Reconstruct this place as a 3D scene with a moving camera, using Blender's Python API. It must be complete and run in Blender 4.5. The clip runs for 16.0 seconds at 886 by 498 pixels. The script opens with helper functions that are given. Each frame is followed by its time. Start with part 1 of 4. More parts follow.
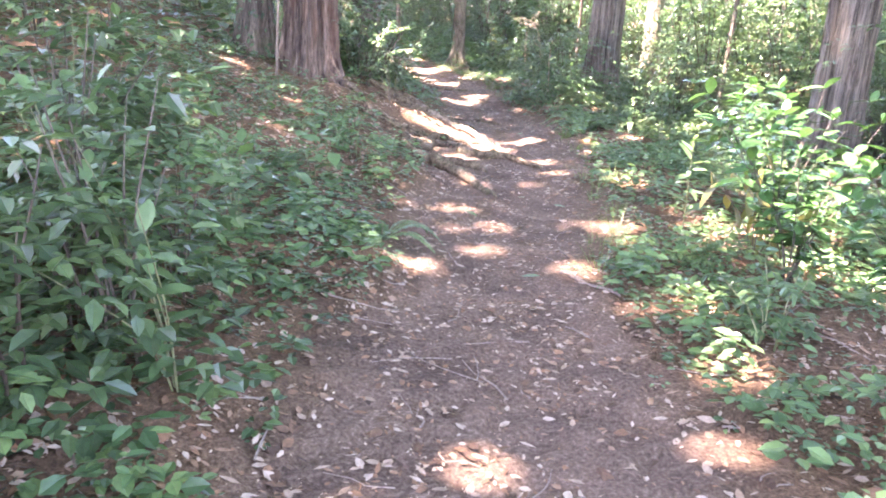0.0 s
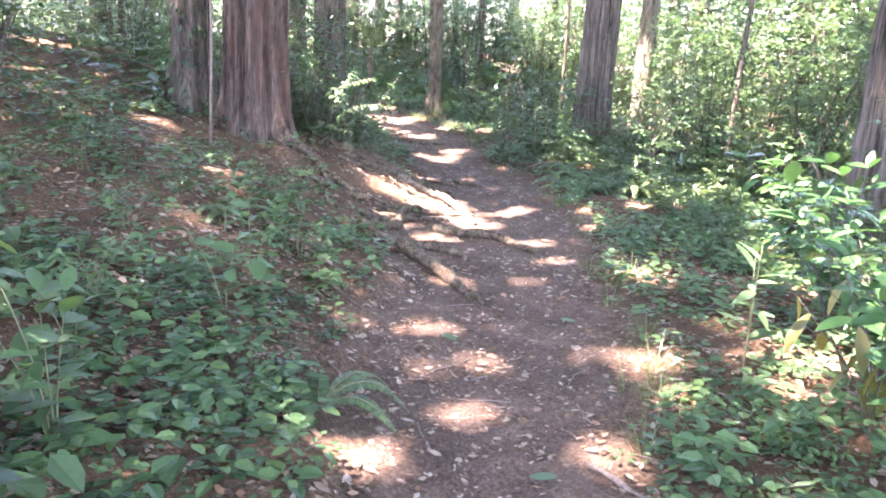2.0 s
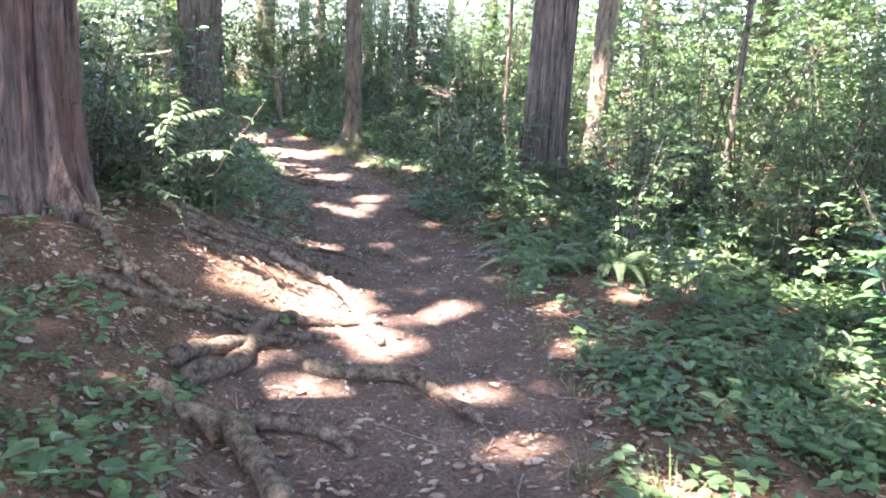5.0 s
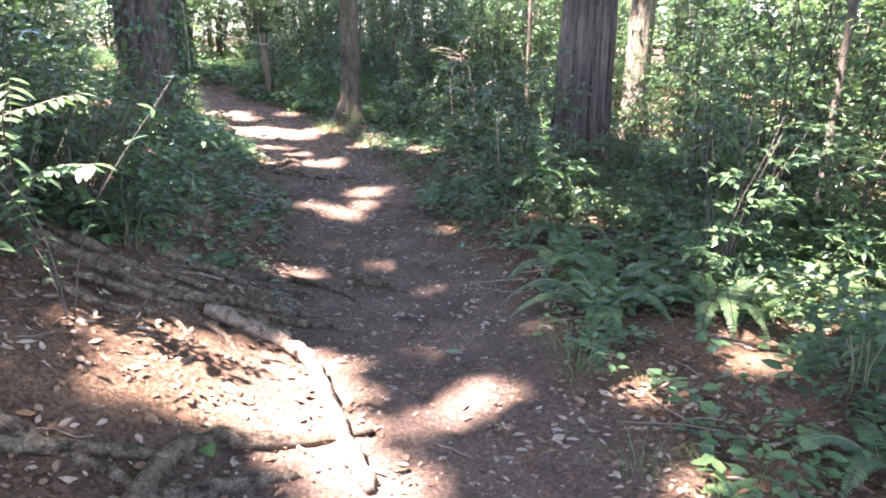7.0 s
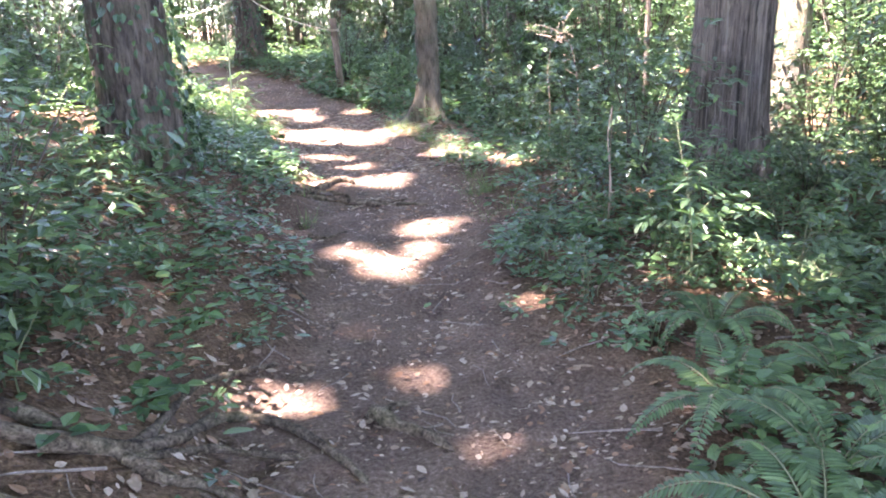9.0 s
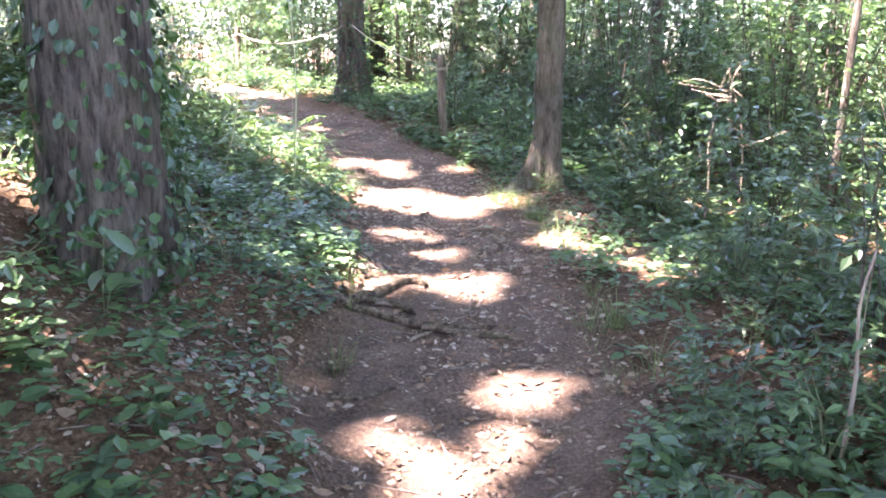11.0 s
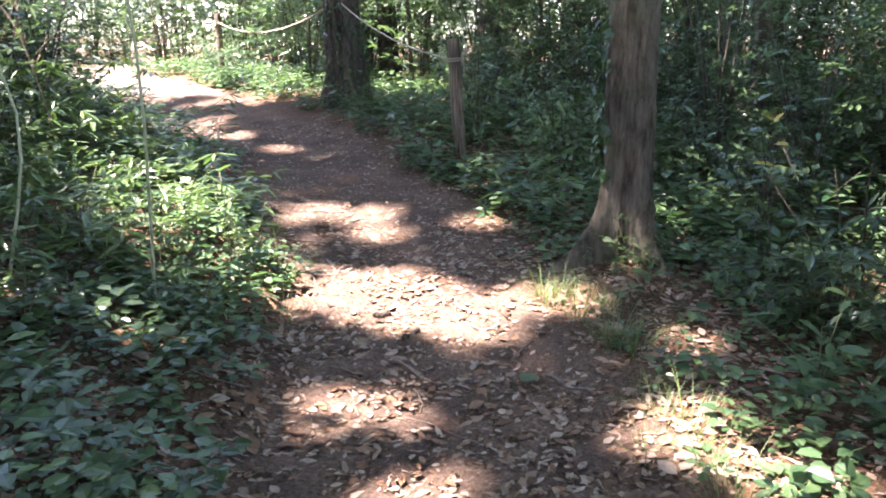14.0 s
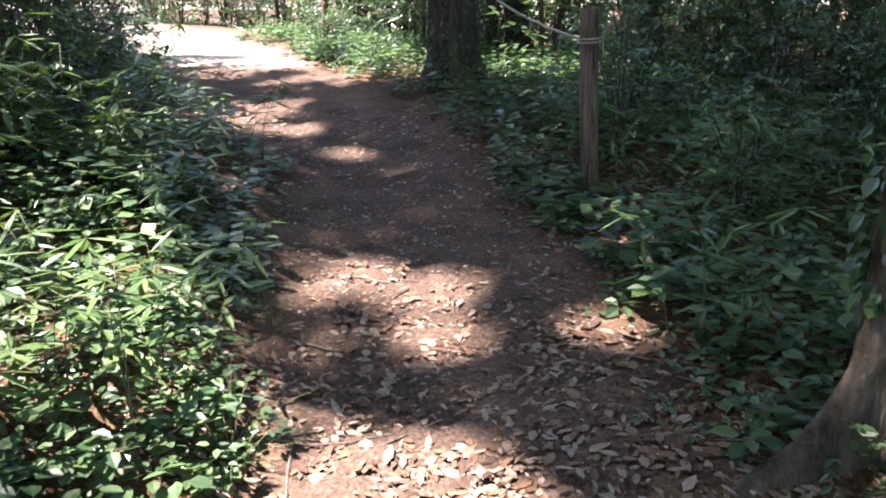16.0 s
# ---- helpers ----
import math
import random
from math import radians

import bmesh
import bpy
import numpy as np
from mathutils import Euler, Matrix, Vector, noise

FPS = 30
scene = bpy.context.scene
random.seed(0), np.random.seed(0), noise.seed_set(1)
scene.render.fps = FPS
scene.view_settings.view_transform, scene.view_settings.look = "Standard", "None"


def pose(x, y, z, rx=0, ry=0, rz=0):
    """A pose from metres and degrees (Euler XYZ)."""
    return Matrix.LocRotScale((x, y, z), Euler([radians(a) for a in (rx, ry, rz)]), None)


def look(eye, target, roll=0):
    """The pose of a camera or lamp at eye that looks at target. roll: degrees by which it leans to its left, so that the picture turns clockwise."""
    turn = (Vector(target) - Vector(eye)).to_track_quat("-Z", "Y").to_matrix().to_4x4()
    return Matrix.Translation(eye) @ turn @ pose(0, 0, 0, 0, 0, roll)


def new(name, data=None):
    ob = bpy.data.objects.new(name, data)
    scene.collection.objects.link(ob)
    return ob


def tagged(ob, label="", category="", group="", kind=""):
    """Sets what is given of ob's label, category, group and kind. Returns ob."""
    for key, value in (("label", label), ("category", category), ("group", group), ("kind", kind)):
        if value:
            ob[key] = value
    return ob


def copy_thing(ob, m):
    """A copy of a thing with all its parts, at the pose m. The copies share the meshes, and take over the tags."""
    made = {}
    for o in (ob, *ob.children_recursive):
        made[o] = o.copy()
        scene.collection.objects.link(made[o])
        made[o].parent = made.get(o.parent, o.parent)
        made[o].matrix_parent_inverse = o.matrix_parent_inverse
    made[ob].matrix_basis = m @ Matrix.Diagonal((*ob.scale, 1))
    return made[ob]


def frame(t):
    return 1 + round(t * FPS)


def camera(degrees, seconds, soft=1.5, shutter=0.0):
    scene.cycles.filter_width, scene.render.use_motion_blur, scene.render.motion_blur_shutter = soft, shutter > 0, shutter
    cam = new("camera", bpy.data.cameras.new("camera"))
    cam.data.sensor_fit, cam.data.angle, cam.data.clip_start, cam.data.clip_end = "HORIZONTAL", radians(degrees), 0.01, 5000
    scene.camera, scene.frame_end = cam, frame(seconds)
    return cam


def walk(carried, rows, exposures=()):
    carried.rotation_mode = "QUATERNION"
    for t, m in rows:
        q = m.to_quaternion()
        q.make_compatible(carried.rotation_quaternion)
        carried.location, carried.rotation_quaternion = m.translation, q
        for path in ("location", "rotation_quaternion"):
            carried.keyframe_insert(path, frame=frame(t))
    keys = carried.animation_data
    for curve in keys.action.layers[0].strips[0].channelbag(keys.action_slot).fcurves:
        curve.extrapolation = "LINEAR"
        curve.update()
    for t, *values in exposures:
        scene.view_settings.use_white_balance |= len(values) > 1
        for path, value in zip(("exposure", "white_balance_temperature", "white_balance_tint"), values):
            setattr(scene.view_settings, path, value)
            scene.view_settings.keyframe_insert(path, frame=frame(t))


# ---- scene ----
cam = camera(60.50, 16.0, soft=1.9)
PATH = [
    (0, (-1.862, 0.785, 1.492), (-1.512, 2.659, 0.885), 2.61),
    (0.5, (-1.782, 1.114, 1.526), (-1.349, 2.995, 1.003), 2.43),
    (1, (-1.758, 1.535, 1.532), (-1.271, 3.398, 0.991), 3.74),
    (1.5, (-1.669, 1.906, 1.538), (-1.129, 3.750, 0.985), 4.58),
    (2, (-1.535, 2.326, 1.549), (-1.131, 4.218, 1.043), 2.35),
    (2.5, (-1.442, 2.791, 1.544), (-0.978, 4.670, 1.042), 3.05),
    (3, (-1.301, 3.231, 1.516), (-0.732, 5.085, 1.023), 3.46),
    (3.5, (-1.146, 3.694, 1.533), (-0.614, 5.559, 1.044), 3.89),
    (4, (-1.005, 4.182, 1.542), (-0.468, 6.055, 1.090), 3.72),
    (4.2, (-0.926, 4.349, 1.515), (-0.370, 6.218, 1.071), 3.46),
    (6.3, (-0.405, 6.070, 1.515), (0.105, 7.950, 1.061), 0.83),
    (6.5, (-0.355, 6.279, 1.504), (0.142, 8.161, 1.048), 0.84),
    (7, (-0.188, 6.776, 1.468), (0.330, 8.632, 0.933), 0.67),
    (7.5, (0.006, 7.281, 1.506), (0.485, 9.131, 0.916), 1.01),
    (8, (0.125, 7.782, 1.528), (0.570, 9.674, 1.055), 1.15),
    (8.5, (0.320, 8.267, 1.460), (0.689, 10.180, 1.009), -0.93),
    (9, (0.488, 8.723, 1.455), (0.725, 10.622, 0.873), -2.07),
    (9.5, (0.563, 9.248, 1.443), (0.754, 11.165, 0.904), -1.34),
    (10, (0.636, 9.804, 1.458), (0.784, 11.725, 0.921), -0.09),
    (10.2, (0.667, 9.990, 1.497), (0.753, 11.926, 1.005), 0.39),
    (12.3, (0.786, 12.138, 1.515), (0.696, 14.059, 0.968), 1.05),
    (12.5, (0.788, 12.363, 1.502), (0.689, 14.278, 0.935), 0.96),
    (13, (0.776, 12.946, 1.500), (0.604, 14.862, 0.952), 0.26),
    (13.5, (0.750, 13.498, 1.515), (0.545, 15.418, 0.994), -0.27),
    (14, (0.854, 14.066, 1.482), (0.705, 15.990, 0.956), -0.88),
    (14.5, (0.903, 14.567, 1.482), (0.712, 16.473, 0.909), -1.05),
    (15, (0.855, 15.161, 1.524), (0.618, 17.047, 0.901), -0.92),
    (15.5, (0.854, 15.733, 1.505), (0.506, 17.601, 0.880), -1.46),
    (16, (0.790, 16.276, 1.529), (0.303, 18.117, 0.918), -0.32),
]
walk(cam, [(t, look(e, a, r)) for t, e, a, r in PATH], [(0, 5.2, 6900, 36), (1.5, 4.95, 6700, 34), (4.2, 4.55, 6500, 32), (6.5, 4.15, 6350, 29), (8, 4.4, 6450, 31), (9, 4.8, 6500, 32), (10, 4.8, 6500, 32), (12.5, 4.05, 6550, 29), (14.5, 3.35, 6500, 25), (16, 2.8, 6400, 24)])

# ---- world, sun ----
SUN = Vector((-0.42, -0.08, 0.9)).normalized()
world = bpy.data.worlds.new("sky")
world.use_nodes = True
scene.world = world
wn = world.node_tree.nodes
sky = wn.new("ShaderNodeTexSky")
sky.sky_type, sky.sun_disc = "NISHITA", False
sky.sun_elevation, sky.sun_rotation = math.asin(SUN.z), math.atan2(SUN.x, SUN.y)
wn["Background"].inputs["Strength"].default_value = 0.115
world.node_tree.links.new(sky.outputs[0], wn["Background"].inputs["Color"])
sun = new("sun", bpy.data.lights.new("sun", "SUN"))
sun.data.energy, sun.data.angle, sun.data.color = 5.0, radians(0.9), (1.0, 0.95, 0.87)
sun.matrix_world = look(SUN * 40, (0, 0, 0))


# ---- materials ----
def node_material(name, rough=0.8, specular=0.3):
    mat = bpy.data.materials.new(name)
    mat.use_nodes = True
    nt = mat.node_tree
    b = nt.nodes["Principled BSDF"]
    b.inputs["Roughness"].default_value = rough
    b.inputs["Specular IOR Level"].default_value = specular
    return mat, nt, b


def ramp(nt, source, stops):
    r = nt.nodes.new("ShaderNodeValToRGB")
    e = r.color_ramp.elements
    while len(e) < len(stops):
        e.new(0.5)
    for k, (p, c) in zip(e, stops):
        k.position, k.color = p, (*c, 1)
    nt.links.new(source, r.inputs[0])
    return r.outputs[0]


def noise_tex(nt, scale, detail=4, stretch=(1, 1, 1), rough=0.6):
    co = nt.nodes.new("ShaderNodeTexCoord")
    mp = nt.nodes.new("ShaderNodeMapping")
    mp.inputs["Scale"].default_value = stretch
    n = nt.nodes.new("ShaderNodeTexNoise")
    n.inputs["Scale"].default_value, n.inputs["Detail"].default_value, n.inputs["Roughness"].default_value = scale, detail, rough
    nt.links.new(co.outputs["Object"], mp.inputs[0])
    nt.links.new(mp.outputs[0], n.inputs["Vector"])
    return n.outputs[0]


def mix(nt, a, b, fac, kind="MIX"):
    m = nt.nodes.new("ShaderNodeMix")
    m.data_type, m.blend_type = "RGBA", kind
    for socket, v in ((m.inputs[6], a), (m.inputs[7], b), (m.inputs[0], fac)):
        if isinstance(v, (int, float)):
            socket.default_value = v
        elif isinstance(v, tuple):
            socket.default_value = (*v, 1)
        else:
            nt.links.new(v, socket)
    return m.outputs[2]


def bump(nt, b, height, strength=0.5, distance=0.02):
    n = nt.nodes.new("ShaderNodeBump")
    n.inputs["Strength"].default_value, n.inputs["Distance"].default_value = strength, distance
    nt.links.new(height, n.inputs["Height"])
    nt.links.new(n.outputs[0], b.inputs["Normal"])


def foliage(name, dark, mid, light, rough=0.4, through_leaf=0.34, specular=0.6, odd=None):
    """Leaves: each one its own tone, some light passes through."""
    mat, nt, b = node_material(name, rough, specular)
    geo = nt.nodes.new("ShaderNodeNewGeometry")
    stops = [(0.0, dark), (0.5, mid), (0.93, light)] + ([(0.975, odd)] if odd else [])
    col = ramp(nt, geo.outputs["Random Per Island"], stops)
    col = mix(nt, col, ramp(nt, noise_tex(nt, 1.3, 3), [(0.3, (0.72, 0.75, 0.7)), (0.7, (1.1, 1.1, 1.0))]), 1.0, "MULTIPLY")
    col = mix(nt, col, ramp(nt, noise_tex(nt, 60, 2), [(0.3, (0.85, 0.85, 0.85)), (0.7, (1.08, 1.08, 1.08))]), 1.0, "MULTIPLY")
    nt.links.new(col, b.inputs["Base Color"])
    tr = nt.nodes.new("ShaderNodeBsdfTranslucent")
    nt.links.new(mix(nt, col, (1.12, 1.14, 0.85), 1.0, "MULTIPLY"), tr.inputs[0])
    ms = nt.nodes.new("ShaderNodeMixShader")
    ms.inputs[0].default_value = through_leaf
    nt.links.new(b.outputs[0], ms.inputs[1])
    nt.links.new(tr.outputs[0], ms.inputs[2])
    nt.links.new(ms.outputs[0], nt.nodes["Material Output"].inputs[0])
    bump(nt, b, noise_tex(nt, 90, 2), 0.25, 0.004)
    return mat


def bark(name, dark, mid, light, scale=14, stretch=(1, 1, 0.09), strength=0.9, moss=0.0, tint=None, cleft=1.0):
    """Bark: broad plates, fine fibres in them, dark clefts, and weathered patches."""
    mat, nt, b = node_material(name, 0.9, 0.2)
    fibre = noise_tex(nt, scale, 6, stretch, 0.65)
    fine = noise_tex(nt, scale * 4.2, 5, stretch, 0.7)
    col = ramp(nt, fibre, [(0.36, dark), (0.46, mid), (0.66, light)])
    col = mix(nt, col, ramp(nt, fine, [(0.36, (0.42, 0.4, 0.38)), (0.5, (0.95, 0.95, 0.95)), (0.68, (1.35, 1.33, 1.3))]), cleft, "MULTIPLY")
    col = mix(nt, col, ramp(nt, noise_tex(nt, 1.6, 4), [(0.3, (0.66, 0.67, 0.7)), (0.7, (1.18, 1.14, 1.08))]), 1.0, "MULTIPLY")
    if tint:
        col = mix(nt, col, tint, ramp(nt, noise_tex(nt, 5, 4, (1, 1, 0.16)), [(0.52, (0, 0, 0)), (0.68, (0.55, 0.55, 0.55))]))
    if moss:
        col = mix(nt, col, (0.07, 0.09, 0.035), ramp(nt, noise_tex(nt, 3.5, 5), [(0.52, (0, 0, 0)), (0.7, (moss, moss, moss))]))
    nt.links.new(col, b.inputs["Base Color"])
    add = nt.nodes.new("ShaderNodeMath")
    nt.links.new(fibre, add.inputs[0])
    nt.links.new(fine, add.inputs[1])
    bump(nt, b, add.outputs[0], strength, 0.03)
    return mat


def plain(name, dark, light, scale=20, rough=0.8, stretch=(1, 1, 1), strength=0.4):
    mat, nt, b = node_material(name, rough)
    n = noise_tex(nt, scale, 5, stretch)
    nt.links.new(ramp(nt, n, [(0.3, dark), (0.7, light)]), b.inputs["Base Color"])
    bump(nt, b, n, strength, 0.01)
    return mat


def litter_material(name, stops):
    mat, nt, b = node_material(name, 0.75, 0.25)
    geo = nt.nodes.new("ShaderNodeNewGeometry")
    col = ramp(nt, geo.outputs["Random Per Island"], stops)
    col = mix(nt, col, ramp(nt, noise_tex(nt, 45, 4), [(0.3, (0.7, 0.68, 0.66)), (0.7, (1.12, 1.1, 1.08))]), 1.0, "MULTIPLY")
    nt.links.new(col, b.inputs["Base Color"])
    bump(nt, b, noise_tex(nt, 120, 3), 0.3, 0.003)
    return mat


def soil_material():
    mat, nt, b = node_material("forest_soil", 0.95, 0.15)
    at = nt.nodes.new("ShaderNodeAttribute")
    at.attribute_name = "trodden"
    fine = noise_tex(nt, 55, 8, rough=0.7)
    broad = noise_tex(nt, 2.6, 5)
    trail = ramp(nt, fine, [(0.28, (0.05, 0.034, 0.027)), (0.5, (0.13, 0.088, 0.066)), (0.74, (0.26, 0.195, 0.155))])
    humus = ramp(nt, fine, [(0.3, (0.035, 0.022, 0.014)), (0.5, (0.11, 0.068, 0.042)), (0.72, (0.24, 0.155, 0.1))])
    col = mix(nt, humus, trail, at.outputs["Fac"])
    # paler clearing soil: part of its sunlit look is in this colour
    dry = nt.nodes.new("ShaderNodeAttribute")
    dry.attribute_name = "pale_clearing"
    col = mix(nt, col, ramp(nt, fine, [(0.3, (0.26, 0.22, 0.18)), (0.7, (0.46, 0.4, 0.34))]), dry.outputs["Fac"])
    col = mix(nt, col, ramp(nt, broad, [(0.32, (0.62, 0.6, 0.6)), (0.68, (1.2, 1.16, 1.1))]), 1.0, "MULTIPLY")
    nt.links.new(col, b.inputs["Base Color"])
    add = nt.nodes.new("ShaderNodeMath")
    nt.links.new(fine, add.inputs[0])
    nt.links.new(noise_tex(nt, 14, 5), add.inputs[1])
    bump(nt, b, add.outputs[0], 0.6, 0.025)
    return mat


M = {
    "soil": soil_material(),
    "litter": litter_material("dry_leaf", [(0.0, (0.06, 0.035, 0.024)), (0.25, (0.14, 0.08, 0.05)), (0.42, (0.23, 0.125, 0.07)), (0.66, (0.27, 0.19, 0.135)), (0.93, (0.38, 0.295, 0.23))]),
    "crumb": litter_material("leaf_crumb", [(0.0, (0.05, 0.03, 0.019)), (0.45, (0.155, 0.1, 0.063)), (0.8, (0.31, 0.22, 0.145)), (0.97, (0.45, 0.35, 0.25))]),
    "twig": plain("twig_bark", (0.09, 0.065, 0.05), (0.26, 0.2, 0.16), 60),
    "cedar_red": bark("red_cedar_bark", (0.03, 0.021, 0.017), (0.1, 0.071, 0.056), (0.2, 0.15, 0.122), 13, tint=(0.12, 0.062, 0.044)),
    "cedar_grey": bark("grey_cedar_bark", (0.04, 0.032, 0.026), (0.14, 0.115, 0.096), (0.27, 0.228, 0.195), 17, (1, 1, 0.04), 1.0),
    "smooth": bark("smooth_grey_bark", (0.06, 0.05, 0.036), (0.14, 0.115, 0.085), (0.23, 0.195, 0.15), 16, (1, 1, 0.3), 0.8, 0.5, cleft=0.35),
    "dark": bark("dark_bark", (0.04, 0.032, 0.025), (0.095, 0.075, 0.06), (0.17, 0.14, 0.11), 12, (1, 1, 0.2), 0.7, 0.5),
    "root": bark("root_bark", (0.036, 0.025, 0.017), (0.11, 0.08, 0.055), (0.24, 0.185, 0.13), 22, (1, 1, 1), 0.6, 0.35),
    "branch": bark("branch_wood", (0.09, 0.068, 0.05), (0.19, 0.145, 0.11), (0.3, 0.24, 0.18), 30, (1, 1, 1), 0.5, 0.2),
    "cut": plain("pale_dry_wood", (0.2, 0.14, 0.1), (0.38, 0.29, 0.22), 40, 0.85, (1, 1, 0.15)),
    "post": bark("post_wood", (0.07, 0.05, 0.037), (0.16, 0.12, 0.09), (0.26, 0.2, 0.155), 22, (1, 1, 0.06), 0.4),
    "rope": plain("rope_fibre", (0.22, 0.18, 0.13), (0.42, 0.36, 0.28), 160, 0.9),
    "cane": plain("pale_cane", (0.26, 0.28, 0.15), (0.46, 0.47, 0.3), 30, 0.5),
    "stem": plain("green_stem", (0.09, 0.1, 0.045), (0.17, 0.17, 0.09), 30, 0.7),
    "stem_brown": plain("shrub_stem", (0.04, 0.032, 0.025), (0.11, 0.088, 0.068), 40),
    "herb": foliage("herb_leaf", (0.046, 0.095, 0.042), (0.083, 0.158, 0.066), (0.14, 0.22, 0.085), 0.44),
    "shrub": foliage("shrub_leaf", (0.036, 0.068, 0.034), (0.06, 0.108, 0.05), (0.1, 0.16, 0.068), 0.32),
    # light green plants, and foliage whose sunlight is put into the leaf colour
    "bright": foliage("light_or_sunlit_leaf", (0.055, 0.105, 0.047), (0.085, 0.148, 0.066), (0.13, 0.205, 0.09), 0.36, 0.36),
    "laurel": foliage("laurel_leaf", (0.03, 0.075, 0.03), (0.045, 0.11, 0.038), (0.07, 0.15, 0.045), 0.22, 0.25, 0.6, (0.2, 0.22, 0.05)),
    "fern": foliage("fern_leaf", (0.045, 0.085, 0.035), (0.075, 0.135, 0.05), (0.125, 0.19, 0.075), 0.5),
    "sasa": foliage("bamboo_grass_leaf", (0.06, 0.12, 0.035), (0.1, 0.18, 0.05), (0.18, 0.26, 0.09), 0.4),
    "grass": foliage("grass_blade", (0.07, 0.12, 0.035), (0.11, 0.17, 0.05), (0.2, 0.24, 0.09), 0.5, 0.3),
    "ivy": foliage("ivy_leaf", (0.018, 0.05, 0.018), (0.03, 0.08, 0.026), (0.06, 0.12, 0.035), 0.35, 0.2),
    "canopy": foliage("canopy_leaf", (0.035, 0.085, 0.022), (0.06, 0.13, 0.032), (0.1, 0.18, 0.04), 0.4, 0.5),
    "olive": foliage("old_laurel_leaf", (0.06, 0.055, 0.02), (0.12, 0.11, 0.03), (0.2, 0.17, 0.05), 0.35, 0.3),
    "yellow": foliage("yellow_leaf", (0.4, 0.3, 0.03), (0.55, 0.4, 0.04), (0.6, 0.45, 0.06), 0.4, 0.4),
}


# ---- mesh builders ----
RNG = np.random.default_rng(7)


def mesh_of(name, verts, faces, mats, index=None, smooth=False):
    """A mesh from arrays: faces all with the same number of corners."""
    me = bpy.data.meshes.new(name)
    verts, faces = np.asarray(verts, np.float32), np.asarray(faces, np.int32)
    n, k = faces.shape
    me.vertices.add(len(verts))
    me.vertices.foreach_set("co", verts.ravel())
    me.loops.add(n * k)
    me.loops.foreach_set("vertex_index", faces.ravel())
    me.polygons.add(n)
    me.polygons.foreach_set("loop_start", np.arange(0, n * k, k, dtype=np.int32))
    if index is not None:
        me.polygons.foreach_set("material_index", np.asarray(index, np.int32))
    me.polygons.foreach_set("use_smooth", np.full(n, smooth))
    for m in mats if isinstance(mats, (list, tuple)) else [mats]:
        me.materials.append(m)
    me.update(calc_edges=True)
    return me


def part(name, me, parent, label=""):
    ob = new(name, me)
    ob.parent = parent
    return tagged(ob, label) if label else ob


def unit(v):
    return v / np.maximum(np.linalg.norm(v, axis=-1, keepdims=True), 1e-9)


def leaf_arrays(pos, way, up, length, width, fold=0.18, droop=0.12, simple=False):
    """Leaves from their base, pointing along way, facing up: two faces along a midrib, or one."""
    way = unit(way)
    side = unit(np.cross(way, up))
    nor = np.cross(side, way)
    length, width = np.broadcast_to(length, len(pos))[:, None], np.broadcast_to(width, len(pos))[:, None]
    n = len(pos)
    if simple:
        mid = pos + way * length * 0.45
        v = np.stack([pos, mid - side * width * 0.5, pos + way * length - nor * droop * length, mid + side * width * 0.5], 1)
        return v.reshape(-1, 3), (np.arange(n)[:, None] * 4 + np.arange(4)).reshape(-1, 4)
    lift = nor * width * fold
    a, b = pos + way * length * 0.33 - nor * droop * length * 0.33, pos + way * length * 0.7 - nor * droop * length * 0.7
    v = np.stack([pos, a - side * width * 0.5 + lift, b - side * width * 0.38 + lift, pos + way * length - nor * droop * length,
                  b + side * width * 0.38 + lift, a + side * width * 0.5 + lift], 1)
    f = np.array([[0, 3, 2, 1], [0, 5, 4, 3]])
    return v.reshape(-1, 3), (np.arange(n)[:, None, None] * 6 + f).reshape(-1, 4)


def tube_arrays(points, radii, sides=6, wobble=0.0, seed=0):
    """A bent, tapering round bar through a smooth line."""
    pts, rad = np.asarray(points, float), np.asarray(radii, float)
    tan = unit(np.gradient(pts, axis=0))
    ref = np.where(np.abs(tan[:, 2:3]) > 0.9, [[1.0, 0, 0]], [[0, 0, 1.0]])
    a = unit(np.cross(tan, ref))
    b = np.cross(tan, a)
    th = np.linspace(0, 2 * np.pi, sides, endpoint=False)
    r = rad[:, None] * (1 + wobble * np.sin(3 * th[None] + 1.7 * np.arange(len(pts))[:, None] + seed) + 0.6 * wobble * np.sin(0.9 * np.arange(len(pts))[:, None] * 2.3 + 5 * th[None] + 2 * seed))
    v = pts[:, None] + r[..., None] * (np.cos(th)[None, :, None] * a[:, None] + np.sin(th)[None, :, None] * b[:, None])
    i, j = np.meshgrid(np.arange(len(pts) - 1), np.arange(sides), indexing="ij")
    q = np.stack([i * sides + j, i * sides + (j + 1) % sides, (i + 1) * sides + (j + 1) % sides, (i + 1) * sides + j], -1).reshape(-1, 4)
    v = v.reshape(-1, 3)
    ends = []
    for ring, tip in ((0, pts[0]), (len(pts) - 1, pts[-1])):
        v = np.vstack([v, tip])
        k = len(v) - 1
        for s in range(0, sides, 2):
            e = [k, ring * sides + (s + 2) % sides, ring * sides + s + 1, ring * sides + s]
            ends.append(e if ring == 0 else e[::-1])
    return v, np.vstack([q, np.array(ends)])


